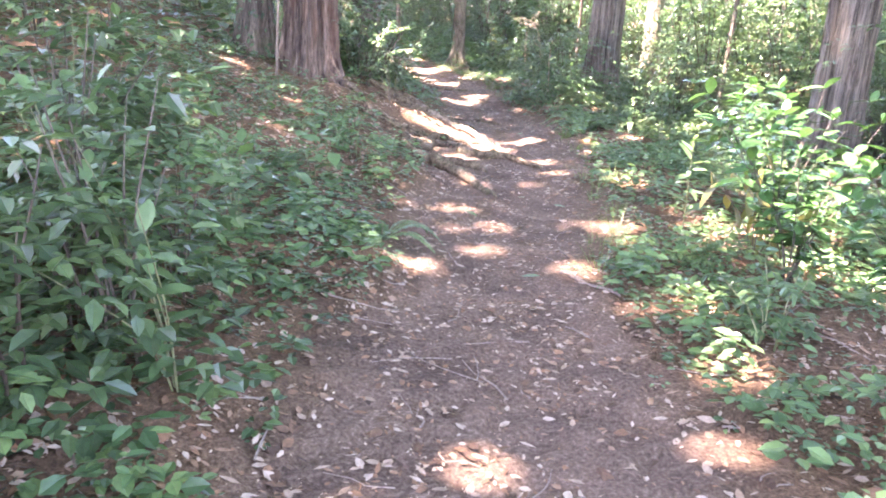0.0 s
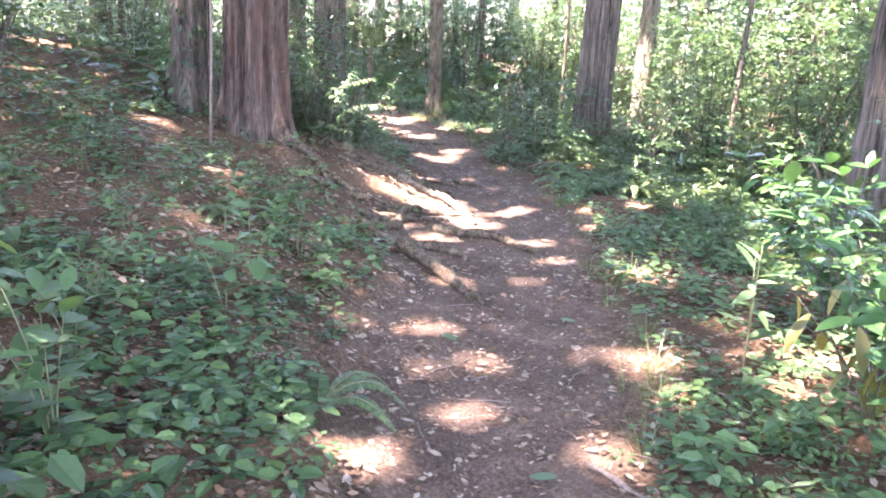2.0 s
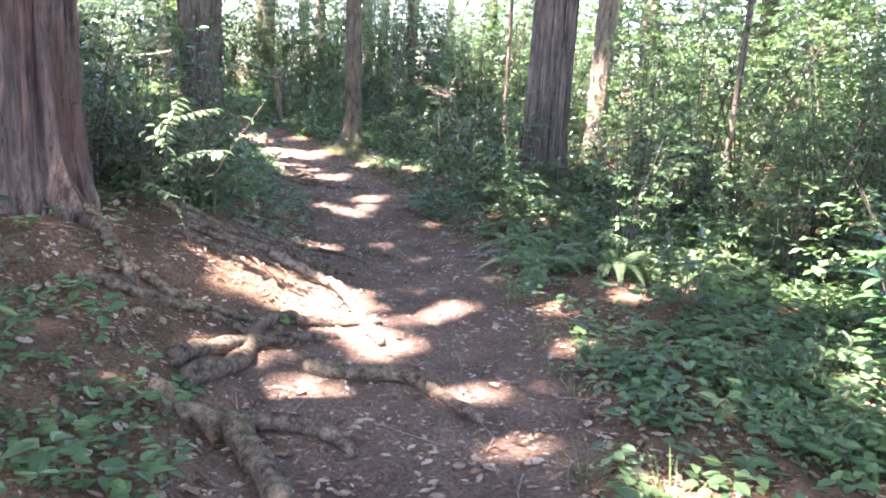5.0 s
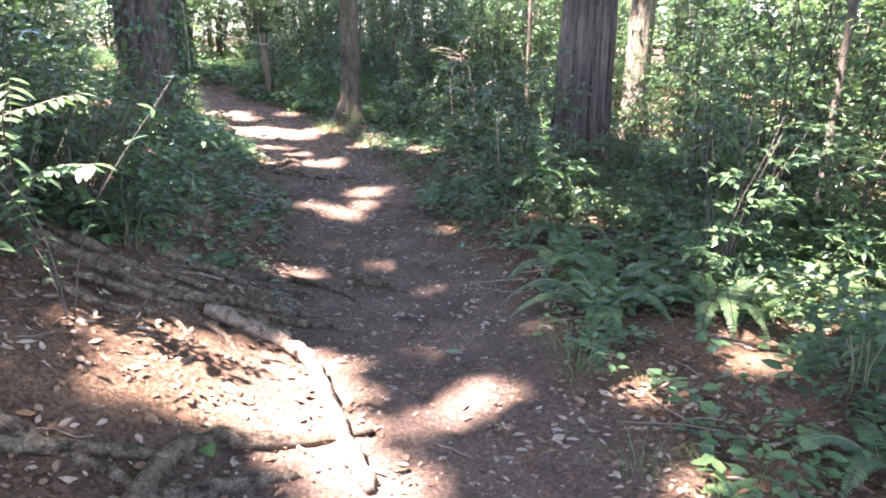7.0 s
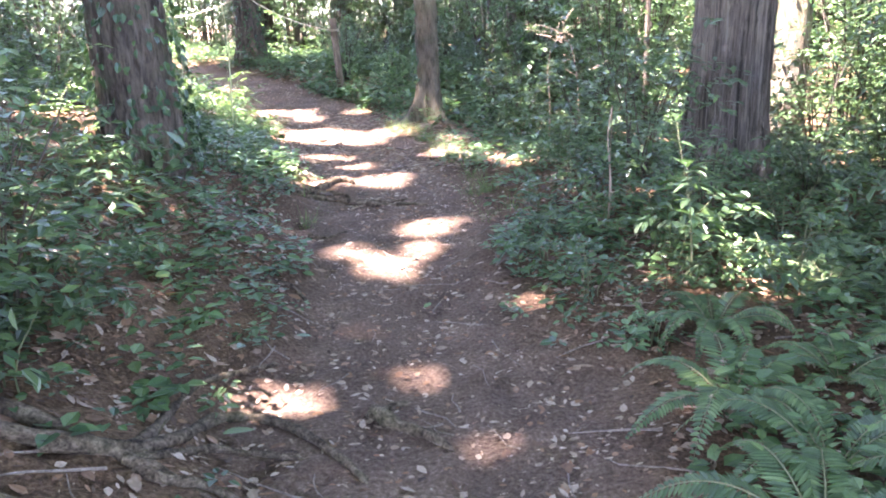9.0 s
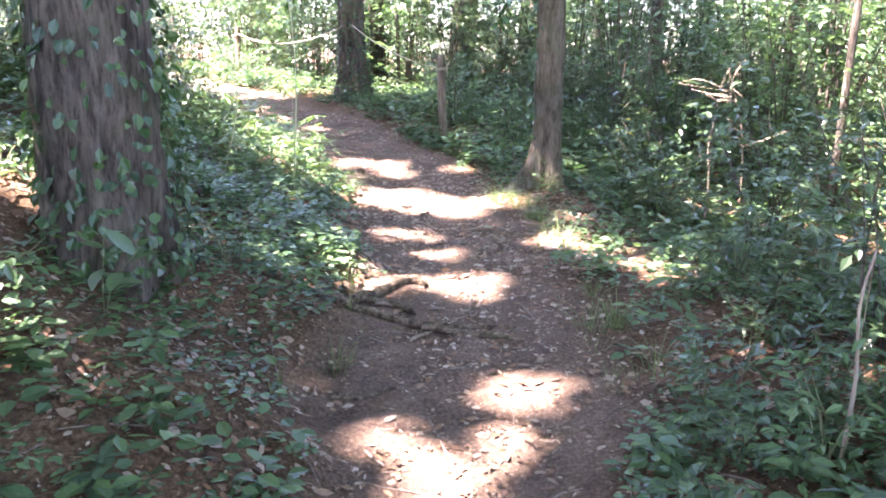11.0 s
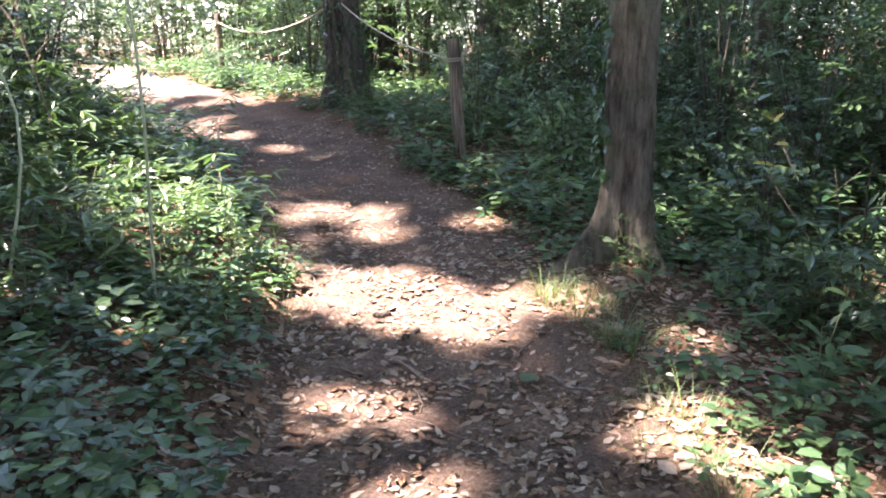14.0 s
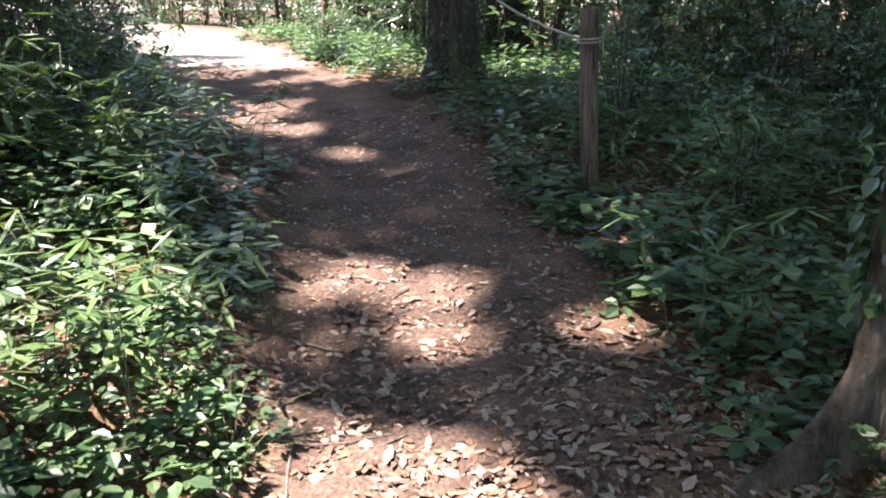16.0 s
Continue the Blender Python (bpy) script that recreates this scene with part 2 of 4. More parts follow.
def curve_through(points, n):
    """A smooth line through a few points (Catmull-Rom)."""
    p = np.asarray(points, float)
    p = np.vstack([2 * p[0] - p[1], p, 2 * p[-1] - p[-2]])
    out = []
    for t in np.linspace(0, len(p) - 3 - 1e-6, n):
        i, u = int(t), t - int(t)
        a, b, c, d = p[i:i + 4]
        out.append(0.5 * (2 * b + (c - a) * u + (2 * a - 5 * b + 4 * c - d) * u * u + (3 * b - a - 3 * c + d) * u ** 3))
    return np.array(out)


def join(arrays):
    vs, fs, idx, base = [], [], [], 0
    for k, (v, f) in enumerate(arrays):
        vs.append(v), fs.append(f + base), idx.append(np.full(len(f), k))
        base += len(v)
    return np.vstack(vs), np.vstack(fs), np.concatenate(idx)


# ---- terrain ----
# the trail's centre line: y, x, half width, height
TRAIL = np.array([(-12, -3.6, 0.62, 0.06), (0, -1.95, 0.62, 0.06), (3, -1.2, 0.6, 0.07), (4.1, -0.98, 0.58, 0.07), (5.3, -0.64, 0.56, 0.07), (6.7, -0.24, 0.68, 0.05),
                  (7.8, 0.05, 0.74, 0.04), (9.2, 0.4, 0.75, 0.02), (10.6, 0.74, 0.62, 0.0), (12.5, 0.76, 0.52, -0.03), (14, 0.82, 0.58, 0.04),
                  (15.3, 0.8, 0.66, 0.1), (16.3, 0.72, 0.6, 0.09), (17.2, 0.62, 0.66, 0.1), (18.3, 0.3, 0.66, 0.18), (19.5, -0.15, 0.62, 0.3),
                  (20.8, -0.75, 0.7, 0.42), (22, -1.6, 0.75, 0.54), (24, -3.3, 0.85, 0.7), (27, -6.0, 1.1, 0.85), (32, -11.5, 1.8, 1.0), (60, -44, 2.5, 1.2)])


def relief(x, y):
    """Soft unevenness of the soil, from summed waves."""
    return (0.5 * np.sin(1.9 * x + 0.7 * y + 1.3) * np.sin(1.3 * y - 0.8 * x) + 0.3 * np.sin(4.1 * x - 2.2 * y) * np.sin(3.3 * y + 1.1 * x + 0.5)
            + 0.2 * np.sin(7.9 * x + 5.1 * y) * np.sin(8.3 * y - 4.7 * x))


def lateral(x, y):
    """Distance beside the trail's edge, the side (-1 left) and the trail's height there."""
    x, y = np.asarray(x, float), np.asarray(y, float)
    cx, hw, h = (np.interp(y, TRAIL[:, 0], TRAIL[:, k]) for k in (1, 2, 3))
    slope = np.interp(y, [20, 24, 40], [1.0, 0.8, 0.75])
    off = (x - cx) * slope
    edge = hw + 0.09 * np.sin(2.3 * y + 0.6) + 0.06 * np.sin(5.1 * y)
    return np.abs(off) - edge, np.sign(off), h


def ground_z(x, y):
    d, side, h = lateral(x, y)
    out = np.maximum(d, 0)
    steep = np.interp(y, [0, 5, 8.5, 11, 13.5, 14.5, 17, 20, 26], [0.24, 0.3, 0.41, 0.44, 0.58, 0.56, 0.34, 0.3, 0.12])
    left = steep * np.minimum(out, 1.4) + 0.2 * np.clip(out - 1.4, 0, 6) + 0.04 * np.clip(out - 7.4, 0, 30)
    right = 0.04 * np.minimum(out, 1.0) - 0.09 * np.clip(out - 1.0, 0, 5) + np.interp(y, [11, 14, 17, 19, 22], [0, 0.14, 0.0, -0.08, 0.0]) * np.minimum(out, 1)
    bank = np.where(side < 0, left, right)
    rough = 0.015 + 0.05 * np.clip(out, 0, 1)
    dish = -0.03 * np.clip(-d / 0.5, 0, 1)
    return h + bank + dish + rough * relief(np.asarray(x, float), np.asarray(y, float))


# ---- ground ----
def spread(lo, hi, step, far):
    core = np.arange(lo, hi + step / 2, step)
    grow = np.cumsum(step * 1.22 ** np.arange(1, 60))
    grow = grow[grow < far]
    return np.concatenate([lo - grow[::-1], core, hi + grow])


def build_ground():
    xs, ys = spread(-4.2, 4.6, 0.08, 450), spread(0.5, 26.0, 0.08, 450)
    gx, gy = np.meshgrid(xs, ys)
    z = ground_z(gx, gy)
    near = np.exp(-np.maximum(np.abs(gx) - 5, 0) / 3) * np.exp(-np.maximum(gy - 26, 0) / 5)
    z = z + near * 0.012 * RNG.standard_normal(z.shape)
    v = np.stack([gx, gy, z], -1).reshape(-1, 3)
    i, j = np.meshgrid(np.arange(len(ys) - 1), np.arange(len(xs) - 1), indexing="ij")
    n = len(xs)
    f = np.stack([i * n + j, i * n + j + 1, (i + 1) * n + j + 1, (i + 1) * n + j], -1).reshape(-1, 4)
    me = mesh_of("ground", v, f, M["soil"], smooth=True)
    d, side, _ = lateral(gx, gy)
    # from the clearing on, a guessed road tone lightened for the sun
    pale_clearing = np.clip((gy - 25.4) / 0.6, 0, 1) * np.clip(0.6 - d / 0.5, 0, 1)
    me.attributes.new("pale_clearing", "FLOAT", "POINT").data.foreach_set("value", pale_clearing.ravel().astype(np.float32))
    me.attributes.new("trodden", "FLOAT", "POINT").data.foreach_set("value", np.clip(np.maximum(0.75 - d / 0.35, 0), 0, 1).ravel().astype(np.float32))
    return tagged(new("ground", me), "dark forest soil with a trodden trail and humus banks", "ground", kind="structure")


build_ground()


# ---- trees ----
# places that the sun reaches through the crowns: x, y, radius
TRAIL_SPOTS = [(-0.67, 5.76, 0.061), (0.2, 5.58, 0.13), (-0.42, 6.46, 0.068), (-0.8, 5.22, 0.054), (0.74, 5.07, 0.11), (-0.3, 4.06, 0.095), (-1.47, 4.07, 0.068), (-0.05, 9.95, 0.26),
               (-0.3, 9.9, 0.2), (-0.06, 9.6, 0.22), (0.2, 8.98, 0.18), (0.05, 9.28, 0.17), (0.5, 7.62, 0.088), (-0.27, 8.42, 0.082), (0.79, 9.6, 0.08), (0.43, 8.26, 0.054), (0.6, 9.5, 0.1),
               (0.68, 13.22, 0.16), (0.45, 13.48, 0.14), (0.95, 13.55, 0.1), (1.05, 14, 0.2), (0.77, 15.42, 0.24), (0.19, 15.35, 0.22), (0.58, 16.2, 0.14), (-0.04, 18.12, 0.32), (-0.32, 18, 0.2),
               (0.4, 17.9, 0.33), (0.68, 17.7, 0.28), (1.16, 17.88, 0.2), (-0.16, 19.46, 0.22), (-0.62, 19.47, 0.14), (0, 19.05, 0.14),
               (0.25, 16.75, 0.18), (1.55, 16.6, 0.2), (1.8, 16.2, 0.18), (2.1, 15.4, 0.16), (0.3, 4.6, 0.14), (0.1, 4, 0.11), (-0.1, 3.4, 0.12)]
BANK_SPOTS = [(-2.05, 22.2, 0.2), (-1.35, 21.6, 0.14), (2.04, 9.41, 0.15), (1.89, 15.71, 0.12), (0.74, 19.22, 0.16), (-0.72, 13.05, 0.12), (-1.3, 18.8, 0.4), (-0.85, 18.1, 0.34),
              (-1.8, 19.0, 0.35), (0.1, 4.3, 0.1), (-2.2, 17.2, 0.3), (-1.6, 16.4, 0.14), (-1.1, 16.8, 0.1), (0.9, 7.0, 0.12), (2.15, 6.85, 0.25), (1.22, 8.67, 0.1), (-1.25, 14.3, 0.3), (-2.3, 18.2, 0.4), (-2.5, 20.2, 0.5),
              (-4.6, 26.3, 1.4), (-7, 29, 2.4), (-10, 32, 3), (-5.7, 27.3, 1.2), (-4.7, 28.8, 1.2), (-3.0, 22.5, 0.7), (-2.3, 25.2, 0.9), (0.2, 26, 1.2), (3.2, 18.0, 0.4), (1.3, 4.6, 0.3)]
# further gaps cut in the crowns to brighten the thicket
BANK_SPOTS += [(6.5, 14.5, 0.9), (5.0, 17.5, 0.7), (6.0, 19.0, 0.8), (6.5, 16.5, 0.7), (7.5, 18.5, 0.9), (5.8, 20.6, 0.7), (7.6, 21.6, 0.9), (5.3, 15.6, 0.5), (8.5, 24, 1.2), (6.5, 23.5, 0.9)]
TRUNKS = [(3.57, 14.5), (3.85, 8.36), (-1.83, 10.15)]
holes = TRAIL_SPOTS + BANK_SPOTS
# random crown gaps, added so that sun brightens the shrubs around
wild = [(RNG.uniform(3.6, 16), RNG.uniform(3, 25), RNG.uniform(0.3, 0.95)) for _ in range(75)]
wild += [(RNG.uniform(7, 18), RNG.uniform(22, 40), RNG.uniform(0.4, 1.0)) for _ in range(24)]
wild += [(RNG.uniform(-3, 7), RNG.uniform(26, 42), RNG.uniform(0.4, 1.0)) for _ in range(30)]
wild += [(RNG.uniform(-14, -3.6), RNG.uniform(2, 34), RNG.uniform(0.2, 0.7)) for _ in range(45)]
holes += [(x, y, r) for x, y, r in wild if not (16.5 < y < 26 and x < 5.5) and not (y < 13.5 and r > 0.6) and all(abs(y - b) > 0.4 + r or x < a - 0.3 - r or x > a + 2.2 + r for a, b in TRUNKS)]
flecks = [(RNG.uniform(-4.5, 4.5), RNG.uniform(2, 22), RNG.uniform(0.05, 0.1)) for _ in range(150)]
holes += [(x, y, r) for x, y, r in flecks if y < 12 or float(lateral(x, y)[0]) > 0]
HOLES = np.array([(x, y, float(ground_z(x, y)) + 0.05, r) for x, y, r in holes]
                 + [(-0.85, 9.8, 1.1, 0.3), (0.8, 4.5, 0.7, 0.4), (0.7, 5.43, 0.5, 0.2), (2.55, 10.15, 0.45, 0.22), (3.2, 10.4, 0.45, 0.3), (3.45, 9.3, 0.4, 0.3), (1.3, 5.4, 0.8, 0.35), (2.5, 7.7, 0.5, 0.35), (2.2, 12.2, 0.8, 0.25), (3.3, 17.9, 1.1, 0.3), (-0.95, 18.15, 0.5, 0.46), (-0.65, 17.9, 0.45, 0.3)])
SUNV = np.array(SUN)


def sunlit_gaps(p, clear=0.0):
    """Which points leave the sun's way to the lit places free."""
    keep = np.ones(len(p), bool)
    for x, y, z, r in HOLES:
        d = p - (x, y, z)
        along = d @ SUNV
        q = d - along[:, None] * SUNV
        th = np.arctan2(q[:, 1], q[:, 0])
        ragged = 1.0 + 0.2 * np.sin(3 * th + 7 * x) + 0.17 * np.sin(7 * th + 5 * y) + 0.1 * np.sin(13 * th + 3 * x)
        # leaves left standing along the sun's direction, to mottle the larger patches
        mottle = np.sin(19 * q[:, 0] + 5 * y + 2 * np.sin(9 * q[:, 1])) * np.sin(23 * q[:, 1] + 7 * x + 2 * np.sin(8 * q[:, 0])) > 0.72
        keep &= (np.linalg.norm(q, axis=1) > r * ragged + clear) | (mottle & (r > 0.38) & (r < 0.65))
    return keep


def trunk_arrays(radius, height, flare=0.3, lobes=5, lean=(0, 0), ridge=0.03, sides=72, rows=46, seed=0, taper=0.35, foot=0.35, feet=()):
    rng = np.random.default_rng(seed)
    z = np.concatenate([np.linspace(-0.3, 2.6, int(rows * 0.72)), np.linspace(2.75, height, rows - int(rows * 0.72))])
    th = np.linspace(0, 2 * np.pi, sides, endpoint=False)
    zz, tt = np.meshgrid(z, th, indexing="ij")
    ph = rng.uniform(0, 6.28, 8)
    r = radius * (1 - taper * np.clip(zz, 0, None) / height)
    lobe = 0.55 + 0.45 * np.cos(lobes * tt + ph[0] + 0.5 * np.sin(tt + ph[1]))
    r = r + flare * np.exp(-np.clip(zz + 0.05, 0, None) / foot) * lobe
    for angle, reach, width, rise in feet:
        turn = np.angle(np.exp(1j * (tt - radians(angle))))
        r = r + reach * np.exp(-np.clip(zz + 0.05, 0, None) / rise) * np.exp(-(turn / width) ** 2)
    drift = 0.5 * np.sin(0.9 * zz + ph[2]) + 0.25 * np.sin(2.3 * zz + ph[3])
    k = max(7, int(radius * 60))
    rid = np.abs(np.sin(0.5 * (k * tt + drift * 1.7 + 0.8 * np.sin(3 * tt + ph[4])))) + 0.5 * np.abs(np.sin(0.5 * (2.3 * k * tt + 2 * drift + ph[5])))
    r = r + ridge * (rid - 0.9) + 0.006 * rng.standard_normal(r.shape) * (ridge > 0.01)
    r = r * (1 + 0.05 * np.sin(2 * tt + ph[6] + 0.3 * zz))
    sway = 0.04 * np.sin(0.5 * zz + ph[7])
    v = np.stack([r * np.cos(tt) + lean[0] * zz + sway, r * np.sin(tt) + lean[1] * zz, zz], -1).reshape(-1, 3)
    i, j = np.meshgrid(np.arange(rows - 1), np.arange(sides), indexing="ij")
    f = np.stack([i * sides + j, i * sides + (j + 1) % sides, (i + 1) * sides + (j + 1) % sides, (i + 1) * sides + j], -1).reshape(-1, 4)
    return v, f


def crown_arrays(centre, radius, depth, count, size, rng):
    """Many leaf sprays gathered in clumps, with gaps between; clear of the lit places."""
    count, size = int(count * 2.3), size * 0.66
    clumps = max(10, count // 90)
    c = rng.normal(size=(clumps, 3))
    c = unit(c) * rng.uniform(0.25, 1, (clumps, 1)) ** 0.6 * (radius, radius, depth)
    which = rng.integers(0, clumps, count)
    p = centre + c[which] + rng.normal(size=(count, 3)) * (0.75, 0.75, 0.4)
    p = p[p[:, 2] > 5.0]
    way = unit(rng.normal(size=(len(p), 3)) * (1, 1, 0.35))
    free = sunlit_gaps(p + way * size * 0.45, 0.06)
    p, way = p[free], way[free]
    n = len(p)
    up = np.array([0, 0, 1.0]) + rng.normal(size=(n, 3)) * 0.35
    return leaf_arrays(p, way, up, size * rng.uniform(0.7, 1.25, n), size * rng.uniform(0.5, 0.8, n), simple=True)


def limb_lines(radius, top, rng, count):
    out = []
    for k in range(count):
        a = rng.uniform(0, 6.28)
        z0 = rng.uniform(0.5, 0.95) * top
        r = rng.uniform(1.5, 3.2)
        pts = curve_through([(0, 0, z0), (0.4 * r * math.cos(a), 0.4 * r * math.sin(a), z0 + 0.35 * r), (r * math.cos(a + 0.2), r * math.sin(a + 0.2), z0 + 0.8 * r)], 7)
        out.append(tube_arrays(pts, np.linspace(radius * 0.3, 0.02, 7), 6))
    return out


def ivy_arrays(radius, low, high, count, rng, arc=(0, 6.28), flare=0.0):
    th, z = rng.uniform(*arc, count), low + (high - low) * rng.uniform(0, 1, count) ** 1.5
    r = radius * 1.04 + flare * np.exp(-np.clip(z, 0, None) / 0.3) * 0.6 + rng.uniform(0.0, 0.06, count)
    out = np.stack([np.cos(th), np.sin(th), 0 * th], 1)
    p = np.stack([r * np.cos(th), r * np.sin(th), z], 1)
    way = np.array([0, 0, -1.0]) + out * 0.5 + rng.normal(size=(count, 3)) * 0.35
    return leaf_arrays(p, way, out + rng.normal(size=(count, 3)) * 0.3, rng.uniform(0.03, 0.075, count), rng.uniform(0.028, 0.06, count))


def tree(x, y, radius, height, material, label, name="tree", seed=1, ivy=None, crown=(4.5, 3.0, 1500, 0.42), limbs=4, lobes=5, flare=0.3, lean=(0, 0), ridge=0.03, sides=72, rows=46, foot=0.35, taper=0.35, group="", feet=()):
    rng = np.random.default_rng(seed)
    ob = new(name)
    z = float(ground_z(x, y))
    ob.location = (x, y, z)
    tagged(ob, label, "tree", group)
    part("trunk", mesh_of("trunk", *trunk_arrays(radius, height, flare, lobes, lean, ridge, sides, rows, seed, taper, foot, feet), M[material], smooth=True), ob)
    for arrays in limb_lines(radius, height, rng, limbs):
        part("limb", mesh_of("limb", *arrays, M[material], smooth=True), ob)
    if crown:
        cr, cd, n, size = crown
        v, f = crown_arrays(np.array([x + lean[0] * height, y + lean[1] * height, z + height]), cr, cd, n, size, rng)
        part("crown", mesh_of("crown", v - (x, y, z), f, M["canopy"]), ob)
    if ivy:
        part("ivy", mesh_of("ivy", *ivy_arrays(radius, ivy[0], ivy[1], ivy[2], rng, ivy[3] if len(ivy) > 3 else (0, 6.28), flare), M["ivy"]), ob, "dark green climbing ivy leaves")
    return ob


tree(-1.83, 10.15, 0.275, 12, "cedar_red", "large cedar trunk with shredded reddish-brown bark and flared roots", "cedar_tree", 11, None, (4.5, 2.6, 4000, 0.42), 4, 5, 0.1, (0.0, 0.0), 0.055, 140, 70, 0.25, feet=((-50, 0.3, 0.3, 0.22), (-115, 0.12, 0.4, 0.3), (180, 0.2, 0.4, 0.3)))
tree(-2.5, 10.75, 0.2, 10, "dark", "dark ivy-covered trunk standing beside a large cedar", "ivy_tree", 12, (0, 4, 900), (3.5, 2, 700, 0.4), 2, 4, 0.2)
tree(1.61, 18.62, 0.138, 11, "smooth", "slender grey tree with buttressed roots beside the trail", "grey_tree", 13, (0.5, 1.9, 120, (2.4, 3.9)), (5.4, 2.6, 5600, 0.42), 4, 3, 0.0, (-0.02, 0.01), 0.012, 130, 84, 0.3, 0.15, feet=((-148, 0.44, 0.17, 0.16), (-148, 0.1, 0.28, 0.45), (-100, -0.04, 0.26, 0.4), (-58, 0.24, 0.18, 0.15), (-62, 0.06, 0.3, 0.5), (-20, 0.14, 0.2, 0.18), (50, 0.12, 0.3, 0.15), (130, 0.12, 0.3, 0.15)))
tree(3.57, 14.5, 0.295, 13, "cedar_grey", "tall cedar with grey-brown furrowed stringy bark", "cedar_tree", 14, None, (4.5, 2.6, 3400, 0.42), 4, 5, 0.18, (0.01, 0), 0.05, 96, 60)
tree(3.85, 8.36, 0.26, 12, "cedar_grey", "cedar with grey-brown stringy bark behind glossy shrubs", "cedar_tree", 15, None, (4.2, 2.6, 3400, 0.42), 4, 5, 0.15, (0.01, 0), 0.042, 96, 60)
tree(-0.83, 14.1, 0.24, 11, "dark", "dark trunk with ivy creeping up from its base", "ivy_tree", 16, (0.0, 1.5, 700), (4.6, 3.2, 5200, 0.42), 4, 5, 0.1, (-0.015, 0), 0.02)
tree(-1.12, 24.0, 0.22, 10, "dark", "dark tree wrapped in ivy beyond the rope fence", "ivy_tree", 17, (0.0, 3.5, 900), (4.6, 2.6, 3000, 0.42), 4, 5, 0.2)
tree(5.65, 17.1, 0.19, 12, "smooth", "pale straight trunk with creeping ivy standing behind a cedar", "pale_tree", 18, (0.6, 3.5, 160), (4.5, 2.6, 1500, 0.42), 3, 4, 0.1, (0.02, 0), 0.008)

# (3.6, 22.6) is added to deepen the shade behind the grey tree
FAR_AND_UNSEEN = [(-2.1, 30, 0.24), (-1.1, 28, 0.17), (0.7, 30, 0.32), (2.45, 30, 0.17), (4.35, 32, 0.14), (5.0, 32.4, 0.18), (5.9, 32, 0.18), (16.5, 24, 0.4), (5.4, 22, 0.07), (3.6, 22.6, 0.09), (4.3, 18, 0.035), (4.6, 12, 0.035), (9.3, 33, 0.2), (12.5, 27, 0.3), (14, 17, 0.22), (10.8, 11, 0.2),
       (12.0, 21, 0.2), (-6.5, 15.2, 0.2), (-7.5, 12.5, 0.25), (-6.0, 23, 0.2), (-9, 19, 0.26), (-5.8, 6.5, 0.22), (-10, 8, 0.26), (8.6, 4.5, 0.24), (-11, 26, 0.22), (16, 36, 0.25),
       # this row: mostly unseen trees, added so that their crowns shade the trail's start
       (-6.2, 3.0, 0.25), (-3.6, -2.2, 0.25), (0.6, -3.5, 0.25), (-4.4, 1.4, 0.22), (-5.6, 0.2, 0.25), (-4.5, -1.5, 0.25), (2.5, -3, 0.28), (7.5, -1, 0.25), (-1, -8, 0.25), (-9, 0.5, 0.25), (13, 4, 0.25), (18, 12, 0.25), (-15, 14, 0.25), (3, 40, 0.25), (10, 41, 0.22), (-3, 41, 0.2)]
for k, (x, y, r) in enumerate(FAR_AND_UNSEEN):
    h = RNG.uniform(10.5, 14)
    tree(x, y, r, h, "dark" if r < 0.1 else ("cedar_grey", "dark", "smooth")[k % 3], "thin dark young trunk among the undergrowth" if r < 0.1 else ("straight grey cedar trunk deep among the undergrowth or unseen for shade", "dark forest trunk deep among the undergrowth or unseen for shade", "smooth pale trunk deep among the undergrowth or unseen for shade")[k % 3],
         "forest_or_shade_tree", 40 + k, None, (4.6, 2.8, 220 if y > 27 else 2100, 0.45), 3, 5, min(0.12, 0.7 * r), (RNG.uniform(-0.03, 0.03), RNG.uniform(-0.03, 0.03)), min(0.02, 0.1 * r), 28, 26, group="forest trunks")


